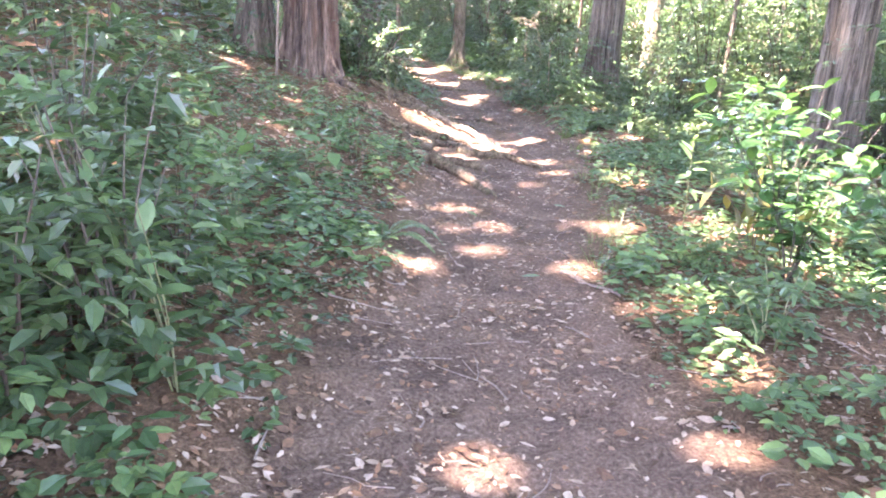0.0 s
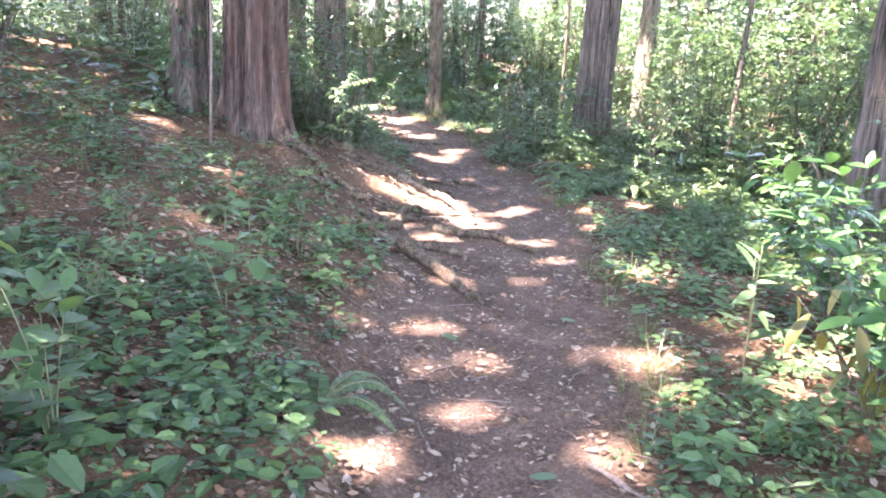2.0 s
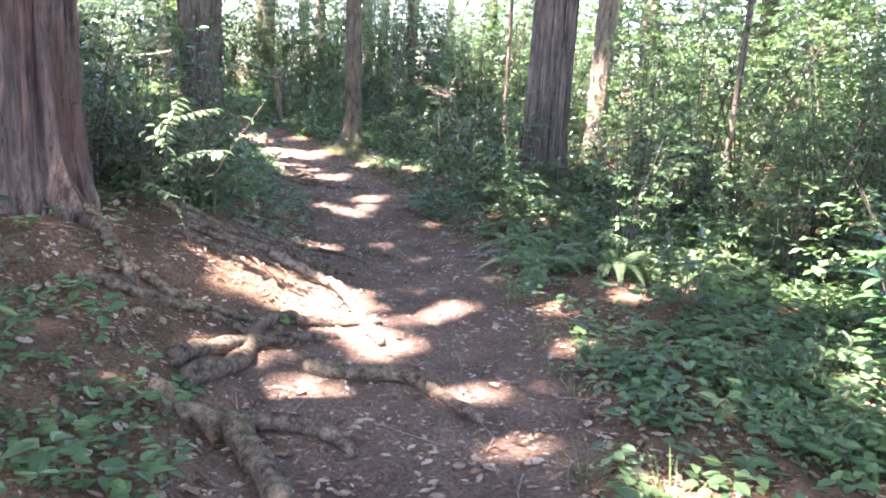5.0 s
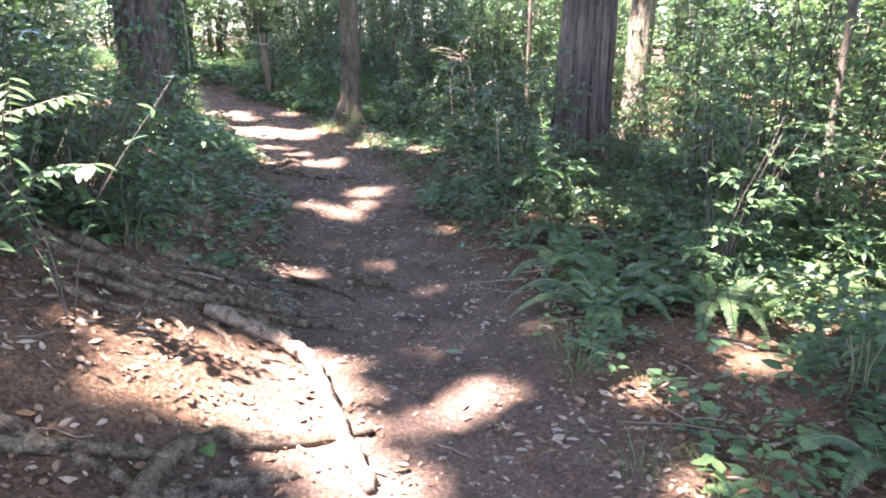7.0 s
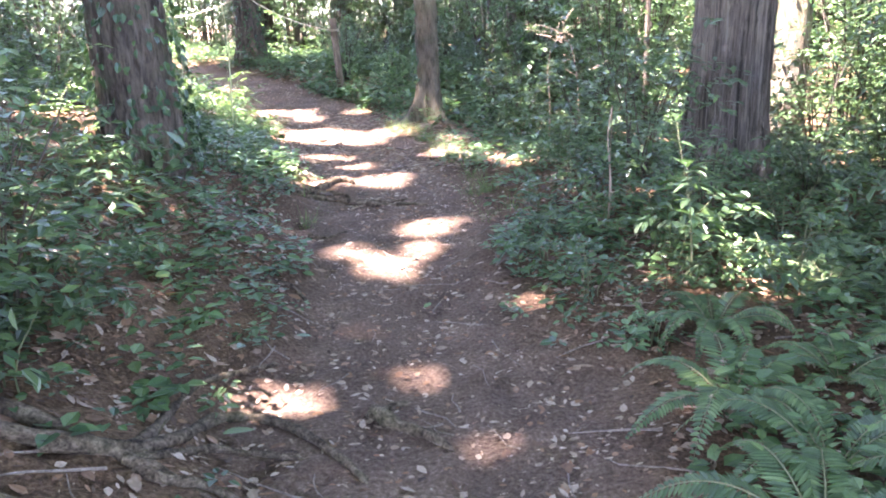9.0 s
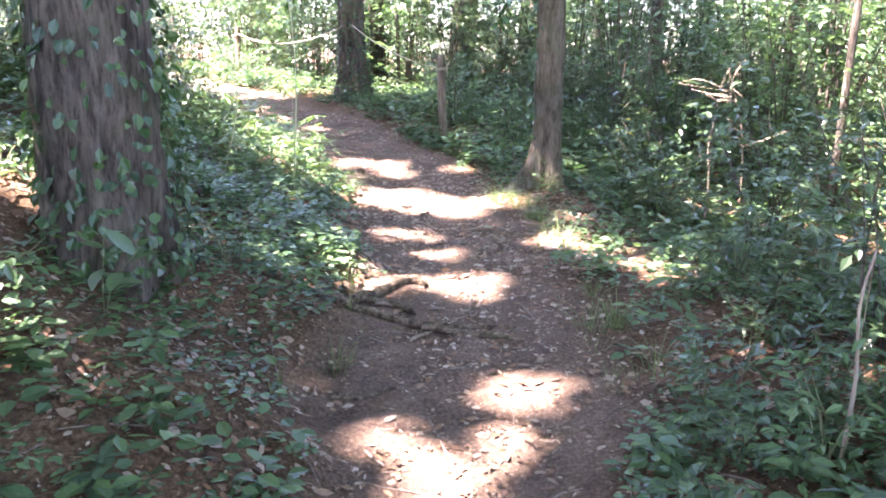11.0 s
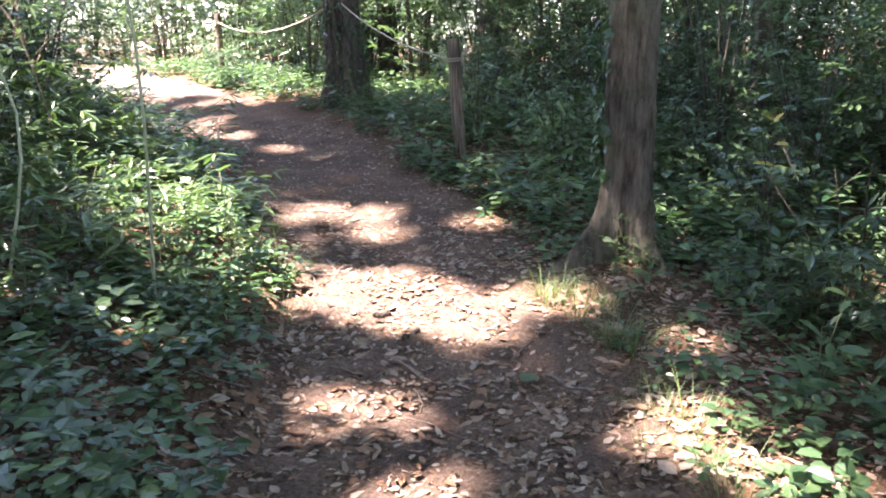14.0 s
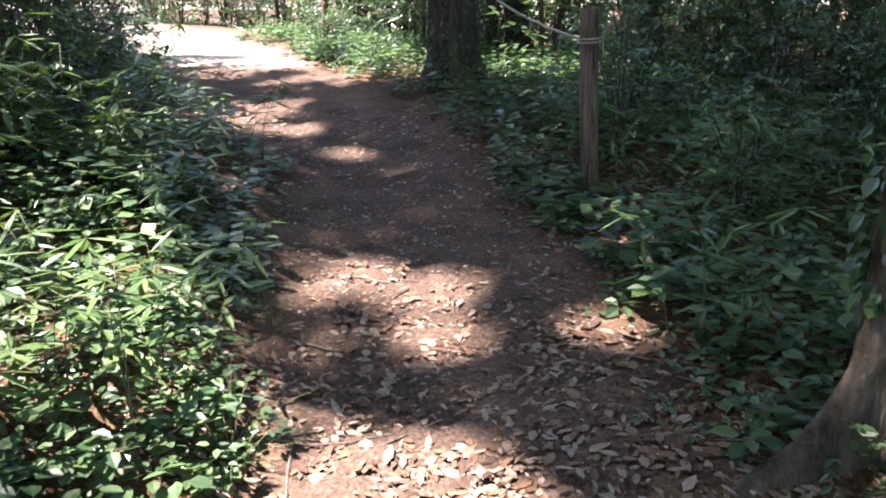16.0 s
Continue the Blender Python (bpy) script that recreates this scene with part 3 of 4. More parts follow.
# ---- plants ----
def shrub_meshes(height, radius, leaf, count, stems, rng, low=0.15, width=0.42, spray=8, flat=0.5, simple=False):
    """Stems that fork upwards and sprays of leaves round them."""
    tubes, anchors = [], []
    for k in range(stems):
        a, r = rng.uniform(0, 6.28), radius * rng.uniform(0.25, 0.95)
        h = height * rng.uniform(0.65, 1.0)
        bend = rng.uniform(-0.5, 0.5)
        pts = curve_through([(0.06 * math.cos(a), 0.06 * math.sin(a), -0.08), (0.3 * r * math.cos(a), 0.3 * r * math.sin(a), 0.4 * h), (0.7 * r * math.cos(a + bend), 0.7 * r * math.sin(a + bend), 0.75 * h), (r * math.cos(a + bend), r * math.sin(a + bend), h)], 9)
        tubes.append(tube_arrays(pts[::2], np.linspace(0.004 + 0.0035 * height, 0.002, 9)[::2], 4))
        for _ in range(max(2, int(count / stems / spray))):
            t = rng.uniform(low, 1.0)
            base = pts[min(8, int(t * 8))]
            anchors.append(base + rng.normal(size=3) * (0.3 * radius, 0.3 * radius, 0.12 * height))
    anchors = np.array(anchors)
    anchors[:, 2] = np.maximum(anchors[:, 2], 0.06)
    n = len(anchors) * spray
    c = np.repeat(anchors, spray, 0)
    head = np.repeat(rng.normal(size=(len(anchors), 3)) * (1, 1, 0.25) + unit(anchors * (1, 1, 0)) * 0.8, spray, 0)
    step = np.tile(np.linspace(0, 1, spray), len(anchors))[:, None]
    head = unit(head)
    side = unit(np.cross(head, [0, 0, 1.0])) * np.tile(np.where(np.arange(spray) % 2, 1, -1), len(anchors))[:, None]
    p = c + head * step * leaf * spray * 0.3 + rng.normal(size=(n, 3)) * leaf * 0.15
    way = head * 0.7 + side * (1.1 - 0.8 * step) + rng.normal(size=(n, 3)) * 0.25 + (0, 0, -0.1)
    up = np.array([0, 0, 1.0]) + rng.normal(size=(n, 3)) * flat * 0.5
    lf = leaf_arrays(p, way, up, leaf * rng.uniform(0.6, 1.2, n), leaf * width * rng.uniform(0.8, 1.2, n), simple=simple)
    tv, tf, _ = join(tubes)
    return (tv, tf), lf


def plant(name, label, category, material, stem_mat, arrays):
    ob = new(name)
    tagged(ob, label, category)
    st, lf = arrays
    part("stem", mesh_of("stem", *st, M[stem_mat], smooth=True), ob)
    part("foliage", mesh_of("foliage", *lf, M[material]), ob)["kind"] = "stuff"
    return ob


def scatter(kinds, spots, group, lo=0.8, hi=1.25):
    """Places plants; the first of each kind is the original, moved to its own place."""
    used = set()
    for x, y in spots:
        ob = kinds[RNG.integers(len(kinds))]
        s, t = RNG.uniform(lo, hi), RNG.uniform(0, 6.28)
        if ob.name not in used:
            used.add(ob.name)
            ob["group"] = group
            ob.matrix_basis = Matrix.Translation((x, y, float(ground_z(x, y)) - 0.03)) @ Matrix.Rotation(t, 4, "Z") @ Matrix.Scale(s, 4)
        else:
            c = copy_thing(ob, Matrix.Identity(4))
            c.matrix_basis = Matrix.Translation((x, y, float(ground_z(x, y)) - 0.03)) @ Matrix.Rotation(t, 4, "Z") @ Matrix.Scale(s, 4)
            c["group"] = group


rng = np.random.default_rng(21)
TALL = "tall leafy evergreen shrub in the forest understory"
LIGHT_GREEN = "tall shrub with light green leaves, lightened for sunlight"
tall = [plant("understory_shrub", TALL, "shrub", "shrub", "stem_brown", shrub_meshes(h, r, 0.18, n, 7, rng, 0.05, 0.45, simple=True)) for h, r, n in ((3.6, 1.2, 1300), (4.8, 1.4, 1500))]
tall += [plant("understory_shrub", LIGHT_GREEN, "shrub", "bright", "stem_brown", shrub_meshes(h, r, 0.17, n, 6, rng, 0.05, 0.45, simple=True)) for h, r, n in ((3.2, 1.2, 1300), (4.6, 1.4, 1500))]
fine = [plant("understory_shrub", TALL, "shrub", "shrub", "stem_brown", shrub_meshes(h, r, 0.1, n, 9, rng, 0.02, 0.42, simple=True)) for h, r, n in ((3.0, 1.15, 3200), (3.8, 1.3, 3600))]
fine += [plant("understory_shrub", LIGHT_GREEN, "shrub", "bright", "stem_brown", shrub_meshes(h, r, 0.1, n, 9, rng, 0.02, 0.42, simple=True)) for h, r, n in ((2.6, 1.1, 3000), (3.6, 1.3, 3600))]
middle = [plant("evergreen_shrub", "waist-high evergreen shrub with dark green leaves", "shrub", "shrub", "stem_brown", shrub_meshes(h, r, 0.085, int(1.25 * n), 8, rng, 0.05, simple=True)) for h, r, n in ((1.2, 0.55, 720), (1.5, 0.6, 800), (0.95, 0.5, 600))]
middle += [plant("leafy_shrub", "waist-high shrub with fresh green leaves", "shrub", "herb", "stem_brown", shrub_meshes(1.2, 0.6, 0.08, 900, 8, rng, 0.05, simple=True))]
low = [plant("low_shrub", "knee-high seedling shrub with broad green leaves", "shrub", m, "stem", shrub_meshes(h, r, l, n, 6, rng, 0.2)) for m, h, r, l, n in (("herb", 0.55, 0.32, 0.08, 260), ("shrub", 0.65, 0.3, 0.09, 240), ("shrub", 0.5, 0.3, 0.075, 220), ("herb", 0.4, 0.3, 0.065, 260))]


def free_of_trail(x, y, gap):
    return float(lateral(x, y)[0]) > gap


def fill(n, x0, x1, y0, y1, gap, apart):
    got = []
    for _ in range(n * 12):
        x, y = RNG.uniform(x0, x1), RNG.uniform(y0, y1)
        if free_of_trail(x, y, gap) and all((x - a) ** 2 + (y - b) ** 2 > apart ** 2 for a, b in got):
            got.append((x, y))
            if len(got) == n:
                break
    return got


front_r = [(x, y) for x, y in fill(44, 4.3, 8.5, 5, 27, 2.6, 0.95) if y < 9 or abs(x - (0.57 * y - 4.1)) > 0.8]
wall_r = fill(46, 8.2, 15, 3, 30, 2.6, 1.25)
wall_l = fill(34, -15, -4.2, 5, 34, 2.6, 1.4)
wall_e = fill(48, -6, 14, 24.5, 38, 1.8, 1.3) + fill(20, -30, -12, 34, 48, 1.0, 1.6)
scatter(fine, front_r + [(-3.7, 20.8), (-4.4, 21.6), (-4.9, 22.8), (-5.8, 24.3), (-6.8, 25.6), (3.4, 20.6), (4.2, 19.2), (3.0, 21.8)] + fill(22, -3.4, 6, 25.2, 30, 1.6, 0.9), "understory shrubs", 0.75, 1.15)
scatter(tall, wall_r + wall_l + wall_e, "understory shrubs", 0.75, 1.2)
back = [plant("young_tree", "young broadleaf tree with a leafy crown closing the forest edge", "tree", m, "stem_brown", shrub_meshes(7.5, 2.0, 0.28, 2000, 6, rng, 0.12, 0.5, simple=True)) for m in ("bright", "shrub", "bright")]
scatter(back, fill(12, -9, 22, 38, 47, 1.5, 2.8) + fill(12, 13, 24, 6, 36, 2, 2.8) + fill(12, -24, -13, 2, 32, 2, 2.8) + fill(14, -26, -7, 36, 50, 3.5, 2.4), "young trees at the forest edge", 0.85, 1.25)
mid_r = fill(34, 2.5, 5.5, 10.5, 24, 0.95, 0.65) + fill(14, 3.2, 6, 3.5, 10, 2.2, 0.7)
near_l = [(-2.7, 3.5), (-2.4, 3.95), (-2.75, 3.0), (-2.95, 4.6), (-2.5, 3.3), (-2.85, 4.2), (-3.0, 2.7), (-3.3, 3.5)]
mid_l = [(-0.95, 10.95), (-1.3, 11.25), (-0.85, 11.6), (-1.05, 12.2), (-1.6, 11.0), (-1.05, 11.3), (-1.5, 12.0), (-1.25, 10.75), (-1.7, 12.9), (-2.3, 12.3), (-2.6, 13.6), (-2.2, 14.9)] + fill(22, -6, -2.2, 15, 26, 1.6, 0.75) + fill(14, -7, -3.4, 4, 14, 2.2, 0.9)
mid_e = fill(26, 0.6, 5, 20.3, 27, 0.9, 0.6)
mid_e += [(-3.3, 21.0), (-3.1, 20.4), (-4.0, 22.2), (-3.7, 21.6), (-4.6, 23.2), (-5.2, 24.0), (-6.0, 25.2), (-6.6, 26.2), (-4.7, 28.9), (-4.2, 27.8), (-3.7, 27.2), (-4.4, 29.8)]
broad = [plant("broadleaf_shrub", "hip-high shrub with broad green leaves on the bank", "shrub", m, "stem_brown", shrub_meshes(h, 0.5, 0.085, n, 9, rng, 0.05, 0.55)) for m, h, n in (("shrub", 0.95, 620), ("herb", 0.8, 560))]
scatter(broad, near_l, "bank shrubs", 0.8, 1.15)
scatter(middle, mid_r + mid_l + mid_e, "waist-high shrubs", 0.7, 1.1)
low_all = [(-0.65, 11.1), (-0.6, 11.8), (-0.75, 10.8), (-0.55, 12.4), (-0.9, 12.7)] + fill(22, -3.4, 0.4, 2.5, 9, 0.6, 0.5) + fill(10, -2.6, 0.4, 11.5, 14.5, 0.5, 0.5) + fill(20, -2.6, 0.4, 14.5, 20, 0.4, 0.35) + fill(60, 1.0, 4.4, 10.6, 15, 0.3, 0.32) + fill(18, 1.0, 4.4, 15, 20, 0.8, 0.35) + fill(30, 0.0, 4.4, 5, 10.5, 0.8, 0.4) + fill(40, -3, 3, 20, 26, 0.25, 0.36)
low_all = [(x, y) for x, y in low_all if not (1.3 < x < 3.0 and 9.7 < y < 11.5)]
scatter(low, low_all, "knee-high seedlings", 0.5, 0.95)


# ---- ground cover and litter ----
def ground_cover(name, label, x0, x1, y0, y1, plants, leaf, material, near, far, height=(0.05, 0.22), seed=3, simple=False):
    rng = np.random.default_rng(seed)
    x, y = rng.uniform(x0, x1, plants * 3), rng.uniform(y0, y1, plants * 3)
    d = lateral(x, y)[0]
    patch = 0.55 + 0.45 * np.sin(1.7 * x + 2 * np.sin(0.9 * y)) * np.sin(1.4 * y + 1.2 * np.sin(1.1 * x + seed))
    ok = (d > near) & (d < far) & (rng.uniform(size=len(x)) < np.clip(patch * 1.2 - 0.15, 0.04, 1) * np.clip((d - near) / 0.25 + 0.25, 0, 1))
    left = np.interp(y, [0, 6.2, 6.8, 9.5, 11, 14.6, 15.4], [1, 1, 0.45, 0.45, 0.4, 0.45, 1])
    right = np.where((y > 13.8) & (y < 17.6) & (d < 0.8), 0.35, np.where((y < 7) & (d < 1.2), 0.5, 1.0))
    ok &= (x < np.interp(y, TRAIL[:, 0], TRAIL[:, 1])) | (rng.uniform(size=len(x)) < right)
    ok &= (x > np.interp(y, TRAIL[:, 0], TRAIL[:, 1])) | (rng.uniform(size=len(x)) < left)
    ok &= ~((x > 0.9) & (x < 2.0) & (y > 17.5) & (y < 18.45) & (rng.uniform(size=len(x)) < 0.9))
    bare = ((x + 0.55) / 0.75) ** 2 + ((y - 9.5) / 1.4) ** 2 < 1
    x, y = x[ok & ~bare][:plants], y[ok & ~bare][:plants]
    k = 7
    n = len(x) * k
    h = np.repeat(rng.uniform(*height, len(x)), k) * np.tile(np.linspace(0.5, 1.0, k), len(x))
    a = np.repeat(rng.uniform(0, 6.28, len(x)), k) + np.tile(np.arange(k) * 2.4, len(x)) + rng.normal(size=n) * 0.3
    out = np.stack([np.cos(a), np.sin(a), rng.uniform(-0.25, 0.3, n)], 1)
    px, py = np.repeat(x, k), np.repeat(y, k)
    p = np.stack([px, py, ground_z(px, py) + h], 1) + out * 0.025
    up = np.array([0, 0, 1.0]) + rng.normal(size=(n, 3)) * 0.25
    s = np.repeat(rng.uniform(0.4, 1.5, len(x)), k) * rng.uniform(0.75, 1.2, n) * leaf
    me = mesh_of(name, *leaf_arrays(p, out, up, s, s * 0.62, 0.12, simple=simple), M[material])
    return tagged(new(name, me), label, "ground cover", kind="stuff")


ground_cover("bank_herbs", "dense low herbs and seedlings with small green leaves", -5, 0.6, 1, 21, 4600, 0.062, "herb", 0.14, 4.5, (0.03, 0.15), 3)
ground_cover("creeping_herbs", "creeping ground herbs with small rounded leaves", -3.5, 0.6, 1, 21, 3000, 0.04, "shrub", 0.1, 3.0, (0.01, 0.08), 4)
ground_cover("trailside_herbs", "low trailside herbs with fresh green leaves", -1.0, 5, 1, 21, 6200, 0.06, "herb", 0.12, 3.6, (0.03, 0.18), 5)
ground_cover("trailside_creepers", "creeping trailside herbs with small leaves", -1.0, 4, 1, 21, 2600, 0.045, "bright", 0.02, 2.5, (0.01, 0.1), 6)
ground_cover("far_herbs", "green herbs beside the bend of the trail", -9, 4, 19, 30, 4200, 0.09, "herb", 0.1, 4.0, (0.05, 0.3), 8, True)
ground_cover("forest_herbs", "scattered herbs on the forest floor", -12, 14, -7, 34, 5600, 0.13, "shrub", 2.5, 12, (0.05, 0.35), 9, True)


def litter(name, label, count, x0, x1, y0, y1, size, thin, seed, material, simple=False):
    rng = np.random.default_rng(seed)
    x, y = rng.uniform(x0, x1, count * 3), rng.uniform(y0, y1, count * 3)
    d = lateral(x, y)[0]
    dense = np.interp(y, [0, 7, 8.5, 13, 14.4, 19, 20.5], [2.2, 2.2, 0.8, 0.75, 1.5, 1.5, 0.8])
    keep = rng.uniform(size=len(x)) < np.interp(d, [-0.6, -0.3, 0.0, 0.4, 4], [thin, thin * 1.3, 0.8, 1.0, 0.7]) * np.where(d < 0.2, dense, 1)
    keep &= rng.uniform(size=len(x)) < np.clip(0.62 + 0.6 * relief(1.7 * x + 3, 1.6 * y) + 0.4 * relief(4.3 * x, 3.9 * y + 2), 0.22, 1)
    x, y = x[keep][:count], y[keep][:count]
    n = len(x)
    a = rng.uniform(0, 6.28, n)
    sx, sy = (ground_z(x + 0.04, y) - ground_z(x - 0.04, y)) / 0.08, (ground_z(x, y + 0.04) - ground_z(x, y - 0.04)) / 0.08
    way = np.stack([np.cos(a), np.sin(a), sx * np.cos(a) + sy * np.sin(a) + rng.normal(size=n) * 0.09], 1)
    up = np.stack([-sx, -sy, 1 + 0 * sx], 1) + rng.normal(size=(n, 3)) * 0.2
    s = size * np.where(rng.uniform(size=n) < 0.78, rng.uniform(0.3, 0.8, n), rng.uniform(0.8, 1.3, n)) * np.where(lateral(x, y)[0] < 0, 0.85, 1.0)
    p = np.stack([x, y, ground_z(x, y) + 0.002 + rng.uniform(0, 0.008, n)], 1)
    me = mesh_of(name, *leaf_arrays(p, way, up, s, s * rng.uniform(0.25, 0.65, n), 0.05, rng.uniform(-0.12, 0.12, n)[:, None], simple), M[material])
    return tagged(new(name, me), label, "leaf litter", kind="stuff")


litter("leaf_litter", "dry tan and brown fallen leaves over the ground", 78000, -3.2, 3.0, 0.0, 23, 0.06, 0.9, 31, "litter")
litter("broad_leaf_litter", "overlapping broad tan oak leaves lying on the trail", 8000, -0.6, 2.4, 15.6, 19.2, 0.075, 1.0, 33, "litter")
litter("leaf_crumbs", "crumbled bits of dry leaves trodden into the trail", 34000, -2.6, 2.2, 1.0, 25, 0.027, 1.0, 32, "crumb", True)


def twigs(count, seed):
    rng = np.random.default_rng(seed)
    made = []
    while len(made) < count:
        x, y = rng.uniform(-3, 3.4), rng.uniform(2, 22)
        a, l = rng.uniform(0, 6.28), rng.uniform(0.06, 0.4)
        t = np.linspace(-0.5, 0.5, 4)
        px, py = x + t * l * math.cos(a) + rng.normal(size=4) * 0.012, y + t * l * math.sin(a) + rng.normal(size=4) * 0.012
        made.append(tube_arrays(np.stack([px, py, ground_z(px, py) + 0.012], 1), np.linspace(0.004, 0.0018, 4) * rng.uniform(0.7, 1.6), 4))
    v, f, _ = join(made)
    return tagged(new("twig_litter", mesh_of("twig_litter", v, f, M["twig"])), "thin dry twigs scattered over soil and leaves", "twigs", kind="stuff")


twigs(650, 41)


# ---- roots and fallen wood ----
def lying(name, label, category, line, thick, material="root", sink=0.35, sides=10, thin=0.4, arch=0.0, group=""):
    """A root or branch that follows the ground; thick is its radius at the first end."""
    pts = curve_through([(x, y, 0) for x, y in line], 6 * len(line))
    r = np.linspace(thick, thick * thin, len(pts)) * (1 + 0.12 * np.sin(np.arange(len(pts)) * 1.3 + thick * 90))
    r[-1] *= 0.4
    r[0] *= 0.75
    t = np.linspace(0, 1, len(pts))
    pts[:, 2] = ground_z(pts[:, 0], pts[:, 1]) + r * (1 - sink) + arch * np.sin(np.pi * t) + 0.01 * np.sin(9 * t + thick * 50)
    x, y, z = pts[0]
    me = mesh_of(name, *tube_arrays(pts - pts[0], r, sides, 0.1, thick * 40), M[material], smooth=True)
    ob = new(name, me)
    ob.location = (x, y, z)
    return tagged(ob, label, category, group)


ROOT = "gnarled brown cedar root exposed across the trail"
for line, r in (([(-0.85, 8.2), (-0.6, 8.72), (-0.5, 9.15), (-0.3, 9.35), (-0.05, 9.36), (0.28, 9.42)], 0.058),
                ([(-0.3, 8.62), (-0.08, 8.55), (0.23, 8.41), (0.43, 7.9)], 0.058),
                ([(-1.0, 8.05), (-0.74, 7.97), (-0.5, 7.98), (-0.26, 7.87), (-0.18, 7.7)], 0.058),
                ([(-0.66, 8.0), (-0.56, 7.6), (-0.48, 7.2), (-0.42, 6.95), (-0.33, 6.7)], 0.064),
                ([(-0.9, 8.38), (-0.8, 8.67), (-0.55, 8.97), (-0.28, 9.09), (-0.03, 9.15)], 0.056),
                ([(-1.4, 9.1), (-1.01, 9.16), (-0.7, 9.2), (-0.33, 9.28)], 0.04),
                ([(-1.1, 9.3), (-0.75, 9.18), (-0.59, 9.11), (-0.5, 9.0)], 0.03),
                ([(-1.25, 10.62), (-0.84, 10.47), (-0.53, 10.38), (-0.3, 10.46), (-0.08, 10.56), (0.2, 10.71)], 0.0377),
                ([(-1.1, 10.7), (-0.71, 10.56), (-0.5, 10.56), (-0.28, 10.52)], 0.0279),
                ([(-0.85, 11.0), (-0.32, 10.92), (-0.16, 10.84), (0.02, 10.85), (0.2, 10.71)], 0.0279),
                ([(-0.6, 10.8), (-0.23, 10.95), (-0.08, 11.35), (0.06, 11.43), (0.24, 11.3), (0.42, 11.06), (0.5, 10.9)], 0.0295),
                ([(-0.5, 10.85), (-0.23, 10.93), (0.0, 11.15), (0.34, 11.1)], 0.023),
                ([(-0.45, 10.8), (-0.25, 10.98), (-0.22, 11.33), (-0.15, 11.56), (0.01, 11.73), (0.14, 11.87)], 0.0246),
                ([(-0.25, 10.87), (-0.11, 10.87), (0.03, 10.77), (0.15, 10.62)], 0.0213),
                ([(-0.9, 10.3), (-0.48, 10.29), (-0.38, 10.22), (-0.28, 10.13), (-0.2, 10.0)], 0.0246),
                ([(-0.5, 10.44), (-0.3, 10.42), (-0.1, 10.46), (0.19, 10.52), (0.32, 10.48)], 0.0246),
                ([(0.5, 11.36), (0.57, 11.46), (0.7, 11.5)], 0.0213),
                ([(0.52, 11.42), (0.66, 11.27), (0.8, 11.13)], 0.0344),
                ([(-1.0, 10.2), (-0.75, 10.14), (-0.55, 10.17), (-0.4, 10.05)], 0.0246),
                ([(0.05, 15.1), (0.2, 15.06), (0.41, 14.95), (0.55, 14.85)], 0.03),
                ([(0.2, 13.8), (0.35, 13.85), (0.48, 13.98)], 0.018),
                ([(-0.02, 14.8), (0.2, 14.86), (0.41, 14.74), (0.58, 14.7), (1.02, 14.76)], 0.032),
                ([(0.55, 14.66), (0.75, 14.65), (0.92, 14.6), (1.1, 14.55)], 0.022),
                ([(-0.1, 12.6), (0.1, 12.75), (0.25, 12.6)], 0.018),
                ([(-1.56, 9.98), (-1.4, 9.75), (-1.28, 9.5), (-1.12, 9.2)], 0.065)):
    lying("tree_root", ROOT, "root", line, r, sink=0.25, group="roots across the trail")
lying("fallen_log", "thick bent weathered branch lying along the trail edge", "log", [(-0.36, 10.3), (-0.18, 10.27), (-0.02, 10.24), (0.07, 10.08), (0.1, 9.9), (0.12, 9.65), (0.15, 9.3), (0.19, 9.0)], 0.036, "branch", 0.0, 14, 0.9, 0.02)
lying("fallen_branch", "short crooked brown branch lying on dry leaves", "branch", [(0.12, 14.88), (0.27, 15.14), (0.43, 15.38), (0.55, 15.36)], 0.04, "root", 0.0, 10, 0.6)
lying("stick", "thin straight stick lying on the trail", "stick", [(0.26, 14.97), (0.48, 14.96), (0.7, 14.98)], 0.013, "twig", 0.1, 6)
lying("stick", "brown stick lying at the trail edge", "stick", [(-0.45, 4.68), (-0.34, 4.45), (-0.24, 4.25)], 0.014, "twig", 0.1, 6)
lying("stick", "thin pale stick lying on the trail", "stick", [(0.5, 14.5), (0.64, 14.7), (0.78, 14.88)], 0.009, "cut", 0.1, 6)
lying("stick", "thin pale stick lying in a sunlit patch", "stick", [(0.38, 17.24), (0.55, 17.08), (0.75, 16.97)], 0.008, "cut", 0.1, 6)
lying("stick", "short dark stick lying in a sunlit patch", "stick", [(0.68, 17.64), (0.77, 17.6), (0.86, 17.56)], 0.012, "twig", 0.1, 6)
lying("stick", "short dark stick on dry leaves", "stick", [(1.06, 17.1), (1.15, 17.0), (1.24, 16.93)], 0.01, "twig", 0.1, 6)
lying("wood_chip", "small dark piece of wood lying on the trail", "wood", [(0.2, 17.72), (0.24, 17.74), (0.29, 17.76)], 0.02, "dark", 0.2, 8, 0.7)
lying("wood_chip", "small dark piece of wood lying on the trail", "wood", [(0.4, 17.44), (0.43, 17.5), (0.46, 17.56)], 0.02, "dark", 0.2, 8, 0.7)


